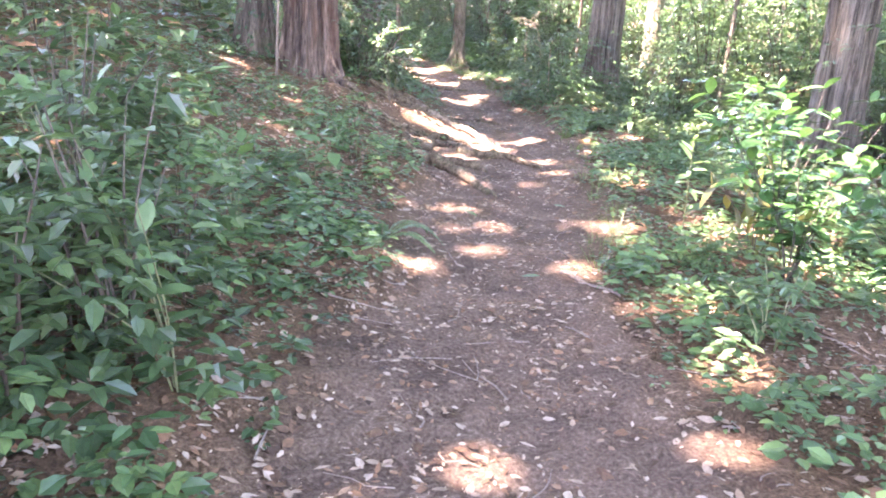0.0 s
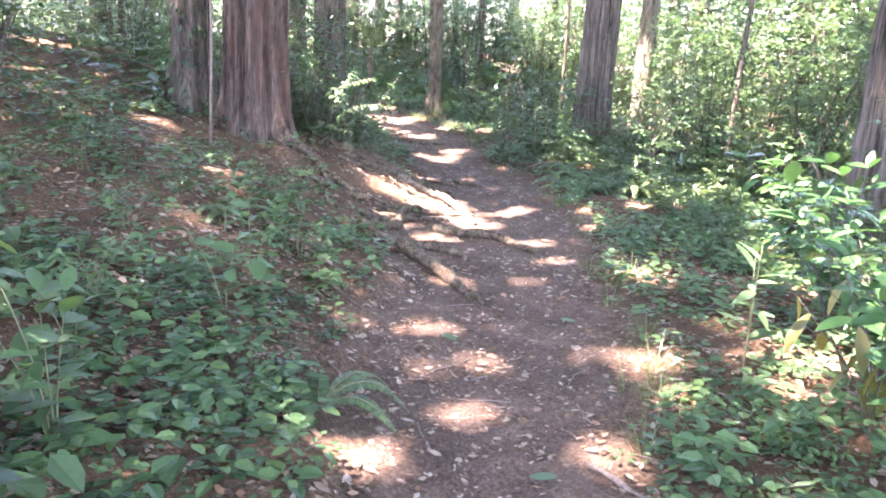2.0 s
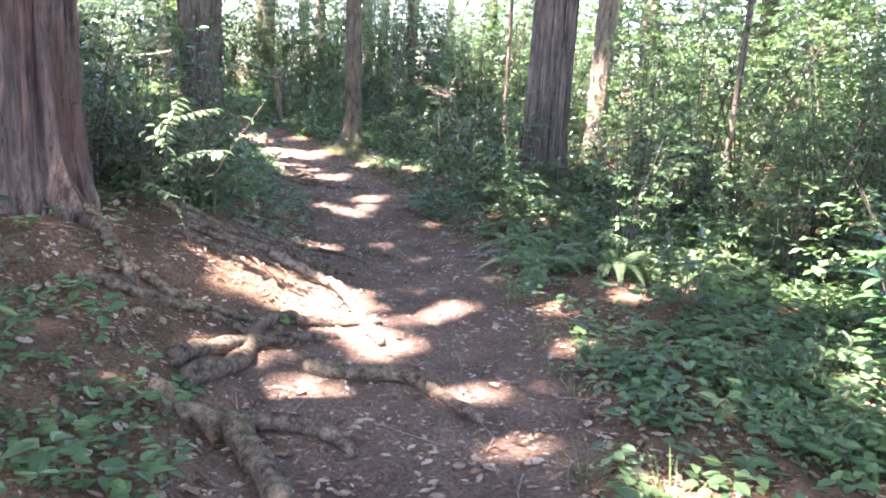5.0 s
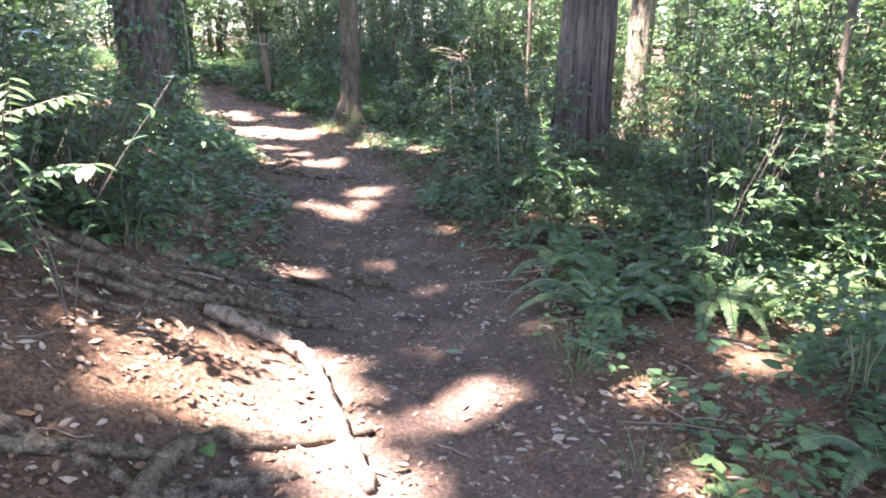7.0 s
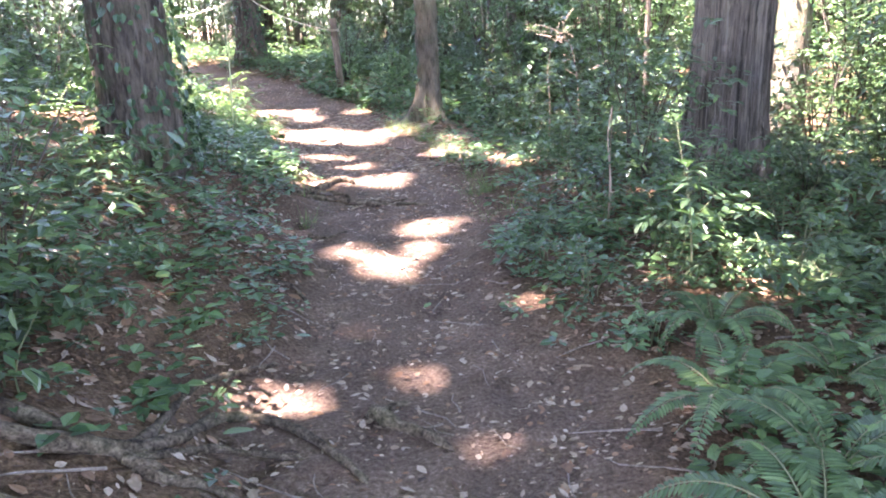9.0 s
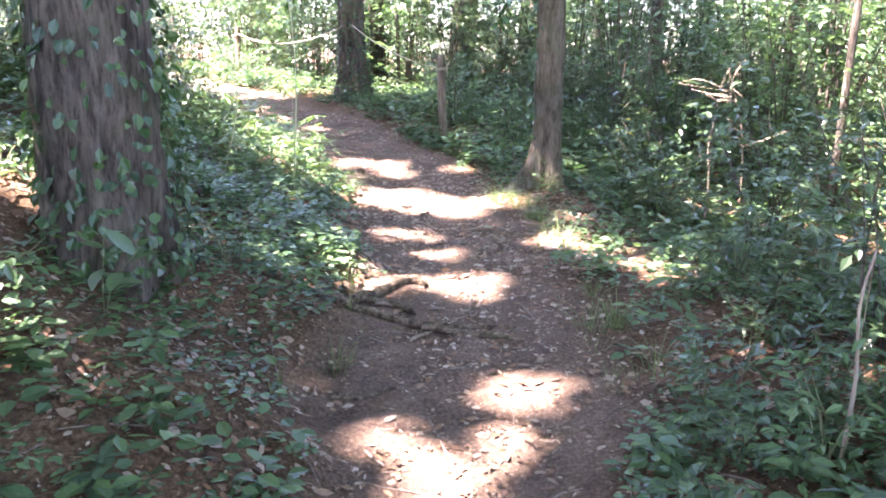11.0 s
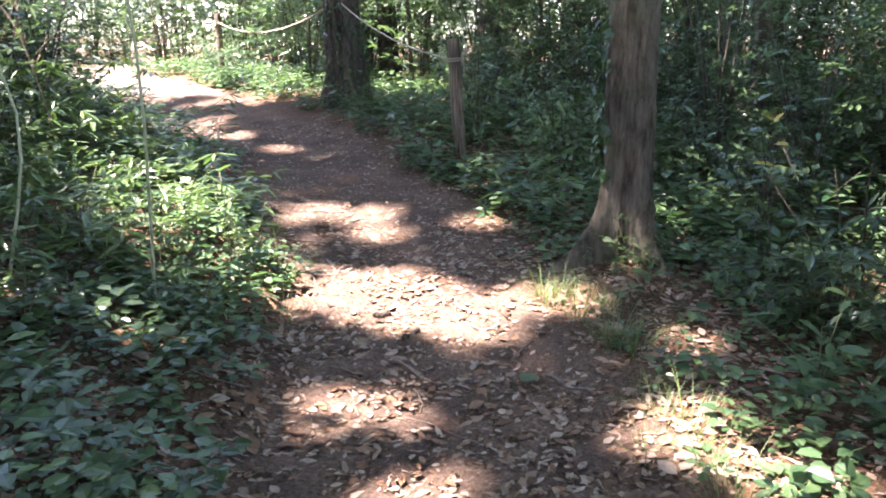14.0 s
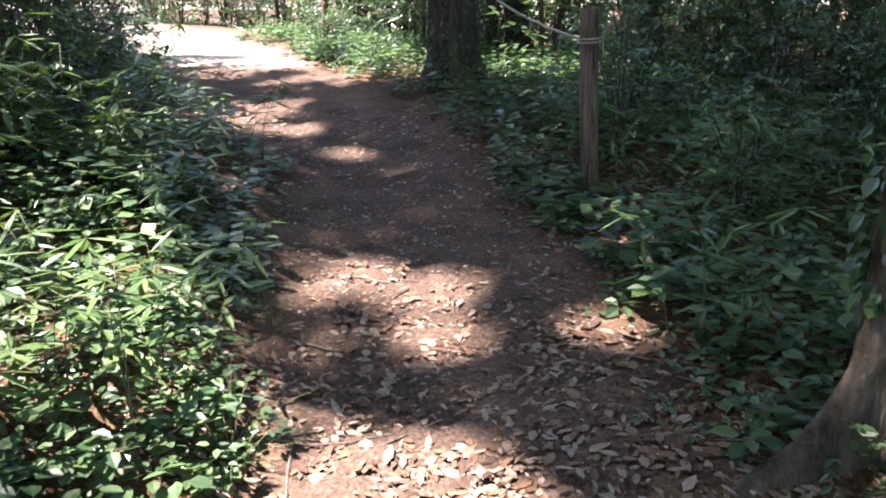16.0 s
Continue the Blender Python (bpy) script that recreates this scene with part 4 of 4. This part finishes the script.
# ---- ferns, grass, bamboo grass ----
def fern(name, label, fronds, length, rng, material="fern"):
    ob = tagged(new(name), label, "fern")
    for k in range(fronds):
        a = 6.28 * k / fronds + rng.uniform(-0.3, 0.3)
        l = length * rng.uniform(0.75, 1.1)
        rise = rng.uniform(0.5, 1.0)
        t = np.linspace(0, 1, 38)
        line = np.stack([l * t * math.cos(a), l * t * math.sin(a), l * (rise * t * 1.5 - rise * 1.45 * t ** 2.2) + 0.02], 1)
        tan = unit(np.gradient(line, axis=0))
        side = unit(np.cross(tan, [0, 0, 1.0]))
        p = np.repeat(line[3:], 2, 0)
        s = np.tile([1, -1], 35)[:, None]
        way = np.repeat(side[3:], 2, 0) * s + np.repeat(tan[3:], 2, 0) * 0.45
        size = np.repeat(l * 0.24 * np.minimum(1, 3.5 * t[3:]) * (1.02 - t[3:]) ** 0.75 + 0.006, 2) * rng.uniform(0.8, 1.1, 70)
        up = np.repeat(np.cross(side[3:], tan[3:]), 2, 0)
        lv, lf = leaf_arrays(p, way, up + rng.normal(size=up.shape) * 0.12, size, 0.0155 * length / 0.5 + 0 * size, 0.1, 0.2)
        tv, tf = tube_arrays(line, np.linspace(0.004, 0.0012, 38), 4)
        frond = part("frond", mesh_of("frond", tv, tf, M["stem"]), ob)
        part("foliage", mesh_of("foliage", lv, lf, M[material]), frond)["kind"] = "stuff"
    return ob


rng = np.random.default_rng(5)
ferns = [fern("fern", "green fern with arching feathery fronds", n, l, rng) for n, l in ((9, 0.5), (10, 0.42), (8, 0.56))]
scatter(ferns, [(1.95, 10.65), (2.6, 10.3), (3.25, 10.5), (3.5, 10.0), (2.35, 11.2), (3.0, 11.4), (1.85, 11.1), (2.9, 12.1), (3.7, 11.5), (2.25, 10.1), (1.7, 10.3), (2.1, 11.75)], "ferns beside the trail", 0.8, 1.15)
small = fern("small_fern", "small yellow-green fern at the trail edge", 8, 0.36, rng, "bright")
scatter([small], [(-1.42, 5.2), (1.9, 8.6), (-1.9, 7.2)], "small ferns", 0.8, 1.1)


def tuft(rng, blades=26, length=0.24):
    """Thin blades that rise and bend over."""
    a = rng.uniform(0, 6.28, blades)
    out = np.stack([np.cos(a), np.sin(a), 0 * a], 1)
    across = np.stack([-np.sin(a), np.cos(a), 0 * a], 1)
    l, lay = length * rng.uniform(0.5, 1.2, blades), rng.uniform(0.3, 1.1, blades)
    root = out * rng.uniform(0, 0.08, blades)[:, None]
    rows = []
    for t in (0, 0.3, 0.55, 0.8, 1.0):
        p = root + out * (l * lay * t ** 1.6)[:, None] + np.array([0, 0, 1.0]) * (l * (t - 0.45 * lay * t * t))[:, None]
        w = 0.0022 * (1 - 0.85 * t)
        rows += [p - across * w, p + across * w]
    v = np.stack(rows, 1).reshape(-1, 3)
    f = np.array([[2 * k, 2 * k + 1, 2 * k + 3, 2 * k + 2] for k in range(4)])
    return v, (np.arange(blades)[:, None, None] * 10 + f).reshape(-1, 4)


grass = [tagged(new("grass_tuft", mesh_of("grass_tuft", *tuft(rng), M["grass"])), "tuft of thin green grass blades at the trail edge", "grass") for _ in range(3)]
edge = [(float(np.interp(y, TRAIL[:, 0], TRAIL[:, 1]) + np.interp(y, TRAIL[:, 0], TRAIL[:, 2])) + RNG.uniform(0.0, 0.3), y) for y in np.concatenate([RNG.uniform(4.5, 10, 26), RNG.uniform(14, 18, 40)])]
edge += [(float(np.interp(y, TRAIL[:, 0], TRAIL[:, 1]) - np.interp(y, TRAIL[:, 0], TRAIL[:, 2])) - RNG.uniform(0.05, 0.3), y) for y in RNG.uniform(12, 20, 12)]
scatter(grass, edge, "grass tufts along the trail", 0.6, 1.2)


def sasa(rng, height, canes):
    tubes, lv = [], []
    for _ in range(canes):
        a, r, h = rng.uniform(0, 6.28), rng.uniform(0.02, 0.2), height * rng.uniform(0.6, 1)
        x, y = r * math.cos(a), r * math.sin(a)
        pts = curve_through([(x, y, -0.05), (x * 1.3, y * 1.3, 0.5 * h), (x * 2.2, y * 2.2, h)], 6)
        tubes.append(tube_arrays(pts, np.linspace(0.003, 0.0015, 6), 4))
        n = 14
        at = pts[rng.integers(2, 6, n)]
        b = rng.uniform(0, 6.28, n)
        way = np.stack([np.cos(b), np.sin(b), rng.uniform(-0.3, 0.4, n)], 1)
        lv.append(leaf_arrays(at, way, np.array([0, 0, 1.0]) + 0.2 * rng.normal(size=(n, 3)), rng.uniform(0.1, 0.2, n), rng.uniform(0.02, 0.034, n), 0.15, 0.3))
    tv, tf, _ = join(tubes)
    v, f, _ = join(lv)
    return (tv, tf), (v, f)


canes = [plant("bamboo_grass", "clump of bamboo grass with long pale green leaves", "bamboo grass", "sasa", "stem", sasa(rng, h, n)) for h, n in ((0.5, 5), (0.65, 6), (0.38, 5))]
scatter(canes, fill(40, -3.0, -0.6, 17.0, 21.2, 0.3, 0.22) + fill(16, -5, -1.8, 18.5, 25, 0.4, 0.4) + fill(14, 0.5, 2.4, 18.9, 22.5, 0.3, 0.35), "bamboo grass clumps", 0.7, 1.15)


# ---- rope fence ----
def fence_post(x, y, height, radius, lean, label):
    ob = tagged(new("fence_post"), label, "post", "rope fence posts")
    ob.location = (x, y, float(ground_z(x, y)))
    pts = np.array([(lean[0] * z, lean[1] * z, z) for z in (-0.2, 0.0, 0.3, 0.6, 0.85, height - 0.012, height)])
    part("shaft", mesh_of("shaft", *tube_arrays(pts, [radius, radius, radius * 0.98, radius * 0.97, radius, radius * 0.98, radius * 0.88], 14, 0.03, 3), M["post"], smooth=True), ob)
    th = np.linspace(0, 2 * np.pi * 2, 40)
    zc = height - 0.2 + 0.019 * th / 6.28
    wrap = np.stack([lean[0] * zc + (radius + 0.008) * np.cos(th), lean[1] * zc + (radius + 0.008) * np.sin(th), zc], 1)
    part("rope_wrap", mesh_of("rope_wrap", *tube_arrays(wrap, np.full(40, 0.007), 6), M["rope"], smooth=True), ob, "pale rope wound round the post")
    top = height - 0.17
    loop = curve_through([(lean[0] * top + radius + 0.006, -0.02, top), (lean[0] * top + radius + 0.045, -0.03, top + 0.06), (lean[0] * top + radius + 0.05, 0.0, top + 0.09), (lean[0] * top + radius + 0.02, 0.02, top + 0.03), (lean[0] * top + radius + 0.03, -0.02, top - 0.1)], 20)
    part("rope_knot", mesh_of("rope_knot", *tube_arrays(loop, np.full(20, 0.007), 6), M["rope"], smooth=True), ob, "loose loop of pale rope")
    return ob


def rope(a, b, sag, label):
    t = np.linspace(0, 1, 26)[:, None]
    pts = np.array(a) * (1 - t) + np.array(b) * t
    pts[:, 2] -= sag * 4 * (t * (1 - t))[:, 0]
    ob = new("rope", mesh_of("rope", *tube_arrays(pts - pts[0], np.full(26, 0.009), 6), M["rope"], smooth=True))
    ob.location = pts[0]
    return tagged(ob, label, "rope")


P1 = fence_post(0.5, 20.85, 1.1, 0.055, (-0.05, 0), "round weathered wooden fence post with rope tied on")
P2 = fence_post(-4.3, 28.2, 1.1, 0.06, (0.0, 0), "round dark wooden fence post beside the clearing")
z1, z2 = float(ground_z(0.5, 20.85)), float(ground_z(-4.3, 28.2))
rope((0.45, 20.85, z1 + 0.92), (-1.1, 23.76, float(ground_z(-1.1, 23.76)) + 1.25), 0.1, "pale slack rope strung between post and tree")
rope((-1.25, 23.85, float(ground_z(-1.25, 23.85)) + 1.25), (-4.28, 28.15, z2 + 0.95), 0.25, "pale slack rope strung between tree and post")


# ---- single plants with large leaves ----
def blade_mesh(name, material, width=0.4, fold=0.16, droop=0.3, rows=6):
    """One leaf, a metre long along x, bent down to its tip and folded along the midrib."""
    t = np.linspace(0, 1, rows)
    w = 0.5 * width * np.sin(np.pi * np.clip(t * 0.93 + 0.05, 0, 1)) ** 0.8
    z = -droop * t ** 2
    v = np.concatenate([np.stack([t, -w, z + fold * w], 1), np.stack([t, 0 * t, z], 1), np.stack([t, w, z + fold * w], 1)])
    i = np.arange(rows - 1)
    f = np.concatenate([np.stack([k * rows + i, k * rows + i + 1, (k + 1) * rows + i + 1, (k + 1) * rows + i], 1) for k in (0, 1)])
    return mesh_of(name, v, f, M[material], smooth=True)


BLADE = {m: [blade_mesh("leaf", m, w, 0.2, d) for w, d in ((0.42, 0.2), (0.36, 0.35), (0.48, 0.1))] for m in ("laurel", "bright", "herb", "shrub", "yellow", "sasa", "olive")}


def sapling(x, y, height, leaf, leaves, material, label, name="sapling", stems=1, spread=0.12, low=0.3, seed=0, narrow=1.0, stem_mat="stem", hang=0.0):
    """Thin stems with single large leaves set round them."""
    rng = np.random.default_rng(seed + int(100 * abs(x) + 10 * y))
    ob = tagged(new(name), label, "plant")
    ob.location = (x, y, float(ground_z(x, y)) - 0.02)
    for s in range(stems):
        a, r = rng.uniform(0, 6.28), spread * (stems > 1) * rng.uniform(0.4, 1.3) + 0.04
        h = height * (1 if s == 0 else rng.uniform(0.6, 1.0))
        line = curve_through([(0, 0, -0.05), (0.25 * r * math.cos(a), 0.25 * r * math.sin(a), 0.45 * h), (r * math.cos(a), r * math.sin(a), h)], 10)
        stem = part("stem", mesh_of("stem", *tube_arrays(line, np.linspace(0.003 + 0.002 * height, 0.0015, 10), 6), M[stem_mat], smooth=True), ob)
        n = leaves // stems
        for k in range(n):
            t = low + (1 - low) * (k + 0.5) / n
            p = line[min(9, int(t * 9.99))]
            b = 2.4 * k + rng.uniform(-0.4, 0.4)
            size = leaf * rng.uniform(0.7, 1.15) * (0.7 if k == n - 1 else 1)
            tilt = hang + rng.uniform(-0.5, 0.25) - (0.5 if k > n - 3 and not hang else 0)
            lf = part("leaf", BLADE[material][rng.integers(3)], stem)
            lf.matrix_basis = Matrix.Translation(p) @ Euler((rng.uniform(-0.4, 0.4), tilt, b), "XYZ").to_matrix().to_4x4() @ Matrix.Diagonal((size, size * narrow, size, 1))
    return ob


LAUREL = "evergreen shrub with large glossy pointed leaves beside the trail"
for x, y, h, n, k in ((0.75, 4.35, 0.95, 150, 1), (1.1, 5.05, 1.05, 150, 2), (1.5, 5.9, 1.0, 110, 3), (2.6, 7.8, 0.85, 110, 4), (0.95, 3.7, 0.95, 110, 5), (2.2, 6.9, 0.9, 90, 6)):
    sapling(x, y, h, 0.15, int(1.4 * n), "laurel", LAUREL, "laurel_shrub", max(5, n // 12), 0.42, 0.35, k, 0.9, "stem_brown")
BROAD = "slender sapling with broad light green leaves"
sapling(0.68, 5.45, 0.68, 0.15, 16, "bright", "upright seedling with long pale green leaves at the trail edge", "seedling", 2, 0.1, 0.3, 6, 0.8)
sapling(0.74, 4.68, 0.72, 0.17, 26, "olive", "evergreen shrub with drooping olive-brown leaves", "drooping_shrub", 4, 0.3, 0.45, 28, 0.85, "stem_brown", 1.2)
sapling(-2.2, 4.5, 0.75, 0.14, 30, "herb", BROAD, "sapling", 4, 0.25, 0.15, 7, 1.2)
sapling(-2.3, 3.2, 0.85, 0.11, 44, "herb", BROAD, "sapling", 5, 0.35, 0.1, 8, 1.1)
sapling(-2.75, 3.9, 1.1, 0.12, 50, "herb", BROAD, "sapling", 5, 0.4, 0.1, 9, 1.1)
sapling(-1.82, 5.8, 0.5, 0.14, 12, "herb", "low seedling with broad heart-shaped green leaves", "seedling", 2, 0.12, 0.4, 11, 1.5)
sapling(-1.72, 6.2, 0.55, 0.13, 12, "herb", "low seedling with broad heart-shaped green leaves", "seedling", 2, 0.12, 0.4, 12, 1.5)
sapling(-2.3, 5.1, 0.45, 0.13, 12, "bright", "low seedling with broad light green leaves", "seedling", 2, 0.15, 0.4, 13, 1.4)
sapling(-1.9, 6.9, 0.4, 0.1, 12, "herb", "low seedling with broad green leaves", "seedling", 2, 0.15, 0.4, 14, 1.3)
sapling(2.2, 12.2, 0.85, 0.11, 24, "herb", "leafy sapling with light green leaves before a cedar", "sapling", 2, 0.25, 0.4, 15, 0.9)
sapling(2.4, 12.65, 0.5, 0.34, 9, "sasa", "palm seedling with long narrow arching leaves", "palm_seedling", 1, 0.1, 0.5, 16, 0.35)
sapling(3.16, 9.58, 0.34, 0.17, 12, "bright", "broad-leaved plant with yellow-green leaves", "broadleaf_plant", 2, 0.15, 0.4, 17, 1.2)
sapling(3.5, 9.2, 0.4, 0.16, 12, "bright", "broad-leaved plant with yellow-green leaves", "broadleaf_plant", 2, 0.15, 0.4, 18, 1.2)
sapling(-0.86, 9.95, 1.0, 0.06, 54, "shrub", "thin shrub with rows of small leaves catching the sun", "twiggy_shrub", 4, 0.35, 0.3, 19, 1.0, "stem_brown")
sapling(-1.1, 10.35, 1.1, 0.06, 60, "shrub", "thin shrub with rows of small dark leaves", "twiggy_shrub", 4, 0.35, 0.3, 20, 1.0, "stem_brown")
sapling(-0.62, 13.5, 0.3, 0.13, 12, "bright", "low plant with broad yellow-green leaves below a tree", "seedling", 2, 0.15, 0.4, 21, 1.3)
sapling(-0.6, 17.95, 0.55, 0.13, 12, "sasa", "bamboo grass shoot with long pale leaves", "bamboo_shoot", 2, 0.08, 0.4, 22, 0.5)
sapling(2.4, 18.4, 1.2, 0.13, 40, "laurel", "dark glossy shrub with a few yellowed leaves", "glossy_shrub", 4, 0.4, 0.2, 23, 0.9, "stem_brown")
sapling(2.9, 19.2, 1.5, 0.13, 48, "laurel", "dark glossy shrub behind a grey tree", "glossy_shrub", 4, 0.5, 0.2, 24, 0.9, "stem_brown")
sapling(2.35, 18.25, 0.95, 0.12, 5, "yellow", "thin stem with a few yellow autumn leaves", "sapling", 1, 0.1, 0.7, 25, 1.2, "stem_brown")
sapling(2.1, 16.9, 0.5, 0.12, 24, "herb", "leafy seedling with fresh green leaves beside the trail", "seedling", 4, 0.25, 0.3, 26, 0.9)
sapling(1.9, 14.4, 0.45, 0.14, 14, "herb", "broad-leaved seedling at the trail edge", "seedling", 2, 0.15, 0.3, 27, 0.9)


def hanging_branch(start, middle, end, leaf, count, material, label, seed):
    rng = np.random.default_rng(seed)
    ob = tagged(new("hanging_branch"), label, "branch")
    line = curve_through([start, middle, end], 14)
    part("twig", mesh_of("twig", *tube_arrays(line, np.linspace(0.012, 0.003, 14), 6), M["stem_brown"], smooth=True), ob)
    for k in range(count):
        p = line[min(13, 4 + int(9.9 * k / count))]
        lf = part("leaf", BLADE[material][k % 3], ob)
        s = leaf * rng.uniform(0.7, 1.2)
        lf.matrix_basis = Matrix.Translation(p) @ Euler((rng.uniform(-0.5, 0.5), rng.uniform(0.1, 0.9), 2.4 * k)).to_matrix().to_4x4() @ Matrix.Diagonal((s, s, s, 1))
    return ob


hanging_branch((1.58, 18.55, 2.5), (1.3, 18.25, 2.2), (1.05, 17.95, 1.8), 0.13, 22, "laurel", "drooping twig with dark glossy leaves beside a grey trunk", 2)
hanging_branch((-1.12, 23.9, 2.9), (-1.6, 23.3, 2.6), (-2.05, 22.9, 2.2), 0.16, 26, "laurel", "drooping leafy twig over the bend of the trail", 3)
hanging_branch((-2.5, 10.7, 2.6), (-1.9, 9.6, 2.4), (-1.5, 8.9, 2.1), 0.1, 22, "herb", "drooping leafy twig before a cedar trunk", 4)


def leafy_twig(points, leaf, pairs, material, label, seed):
    """A thin twig with small leaves in two rows, lying flat to the light."""
    rng = np.random.default_rng(seed)
    ob = tagged(new("leafy_twig"), label, "twig")
    line = curve_through(points, 4 * pairs)
    part("twig", mesh_of("twig", *tube_arrays(line, np.linspace(0.006, 0.002, len(line)), 5), M["stem_brown"], smooth=True), ob)
    tan = unit(np.gradient(line, axis=0))
    for k in range(2 * pairs):
        i = min(len(line) - 1, 2 * k + 1)
        yaw = math.atan2(tan[i, 1], tan[i, 0]) + (1 if k % 2 else -1) * rng.uniform(0.7, 1.1)
        lf = part("leaf", BLADE[material][k % 3], ob)
        z = leaf * rng.uniform(0.75, 1.2)
        lf.matrix_basis = Matrix.Translation(line[i]) @ Euler((rng.uniform(-0.3, 0.3), rng.uniform(-0.1, 0.4), yaw)).to_matrix().to_4x4() @ Matrix.Diagonal((z, z, z, 1))
    return ob


# the lighter leaf material adds to the sunlit look of the first three
SPRAY = "leafy twig with rows of small leaves catching the sun"
leafy_twig([(-1.15, 10.45, 0.5), (-1.0, 10.1, 0.85), (-0.85, 9.9, 0.98), (-0.66, 9.7, 1.02)], 0.085, 19, "bright", SPRAY, 1)
leafy_twig([(-1.15, 10.4, 0.5), (-1.02, 10.05, 0.95), (-0.98, 9.85, 1.15), (-0.9, 9.7, 1.32)], 0.08, 17, "bright", SPRAY, 2)
leafy_twig([(-1.1, 10.4, 0.6), (-1.05, 9.95, 1.1), (-0.85, 9.85, 1.22), (-0.7, 9.8, 1.26)], 0.075, 14, "bright", SPRAY, 3)
leafy_twig([(-1.2, 10.5, 0.4), (-1.2, 10.1, 0.75), (-1.1, 9.8, 0.8), (-0.95, 9.5, 0.78)], 0.065, 12, "shrub", "leafy twig with rows of small dark leaves", 4)


# ---- thin poles, vines and dead twigs ----
def pole(x, y, height, radius, material, label, name="thin_stem", bend=0.05, category="stem"):
    z = float(ground_z(x, y))
    line = curve_through([(0, 0, -0.1), (bend, 0.3 * bend, 0.4 * height), (-0.4 * bend, bend, 0.75 * height), (bend, 0.5 * bend, height)], 12)
    ob = new(name, mesh_of(name, *tube_arrays(line, np.linspace(radius, radius * 0.5, 12), 7), M[material], smooth=True))
    ob.location = (x, y, z)
    return tagged(ob, label, category)


pole(-2.18, 9.28, 3.2, 0.014, "twig", "thin pale upright stem before a big cedar")
pole(-0.7, 17.2, 2.6, 0.008, "cane", "thin pale green bamboo cane beside the trail", "bamboo_cane")
pole(-1.25, 17.0, 1.6, 0.007, "cane", "thin pale green bamboo cane beside the trail", "bamboo_cane", 0.15)
pole(3.4, 9.9, 1.5, 0.008, "stem", "thin curved vine stem hanging among shrubs", "vine", 0.22)
pole(2.7, 16.8, 1.0, 0.009, "cut", "thin pale dry stick standing among shrubs", "dry_stick", 0.02)
pole(2.1, 13.2, 0.8, 0.008, "cut", "thin pale dry stick standing among shrubs", "dry_stick", 0.015)


def dead_branch(x, y, height, seed, span=0.45):
    """A bare dead stem that forks; each twig is a part."""
    rng = np.random.default_rng(seed)
    ob = tagged(new("dead_branch"), "bleached dead branch with bare forked twigs", "branch")
    ob.location = (x, y, float(ground_z(x, y)))
    main = curve_through([(0.12, 0.1, -0.05), (0.08, 0.02, 0.5 * height), (0, 0, height), (-0.12, 0.03, height + 0.5 * span)], 14)
    part("stem", mesh_of("stem", *tube_arrays(main, np.linspace(0.008, 0.003, 14), 6, 0.1, 1), M["cut"], smooth=True), ob)
    for k in range(11):
        p = main[rng.integers(6, 14)]
        way = unit(rng.normal(size=3) * (1, 0.6, 0.5) + (0.0, 0, 0.6))
        l = span * rng.uniform(0.35, 1)
        pts = curve_through([p, p + way * 0.5 * l + rng.normal(size=3) * 0.05, p + way * l + rng.normal(size=3) * 0.1], 6)
        part("twig", mesh_of("twig", *tube_arrays(pts, np.linspace(0.005, 0.002, 6), 5), M["cut"], smooth=True), ob)
    return ob


dead_branch(3.3, 17.9, 0.95, 3)
dead_branch(-2.4, 19.2, 0.8, 4, 0.4)

# ---- fallen leaves that lie singly ----
for k, (x, y, s, m) in enumerate(((0.02, 6.26, 0.1, "herb"), (-0.14, 6.56, 0.09, "sasa"), (1.27, 10.1, 0.07, "sasa"), (-0.36, 9.33, 0.11, "sasa"), (-0.02, 11.24, 0.12, "sasa"), (0.8, 10.0, 0.08, "sasa"),
                                  (0.89, 12.56, 0.06, "sasa"), (-0.72, 6.1, 0.1, "herb"), (0.95, 17.0, 0.11, "herb"), (-0.6, 4.6, 0.1, "herb"), (0.35, 5.9, 0.08, "sasa"), (0.2, 12.1, 0.07, "bright"))):
    lf = new("fallen_leaf", BLADE[m][k % 3])
    lf.matrix_basis = Matrix.Translation((x, y, float(ground_z(x, y)) + 0.035)) @ Euler((0.1 * math.sin(k), 0.05, 1.7 * k)).to_matrix().to_4x4() @ Matrix.Diagonal((s, s * 1.4, s * 0.5, 1))
    tagged(lf, "pale green fallen leaf lying on the soil", "leaf", "green fallen leaves")
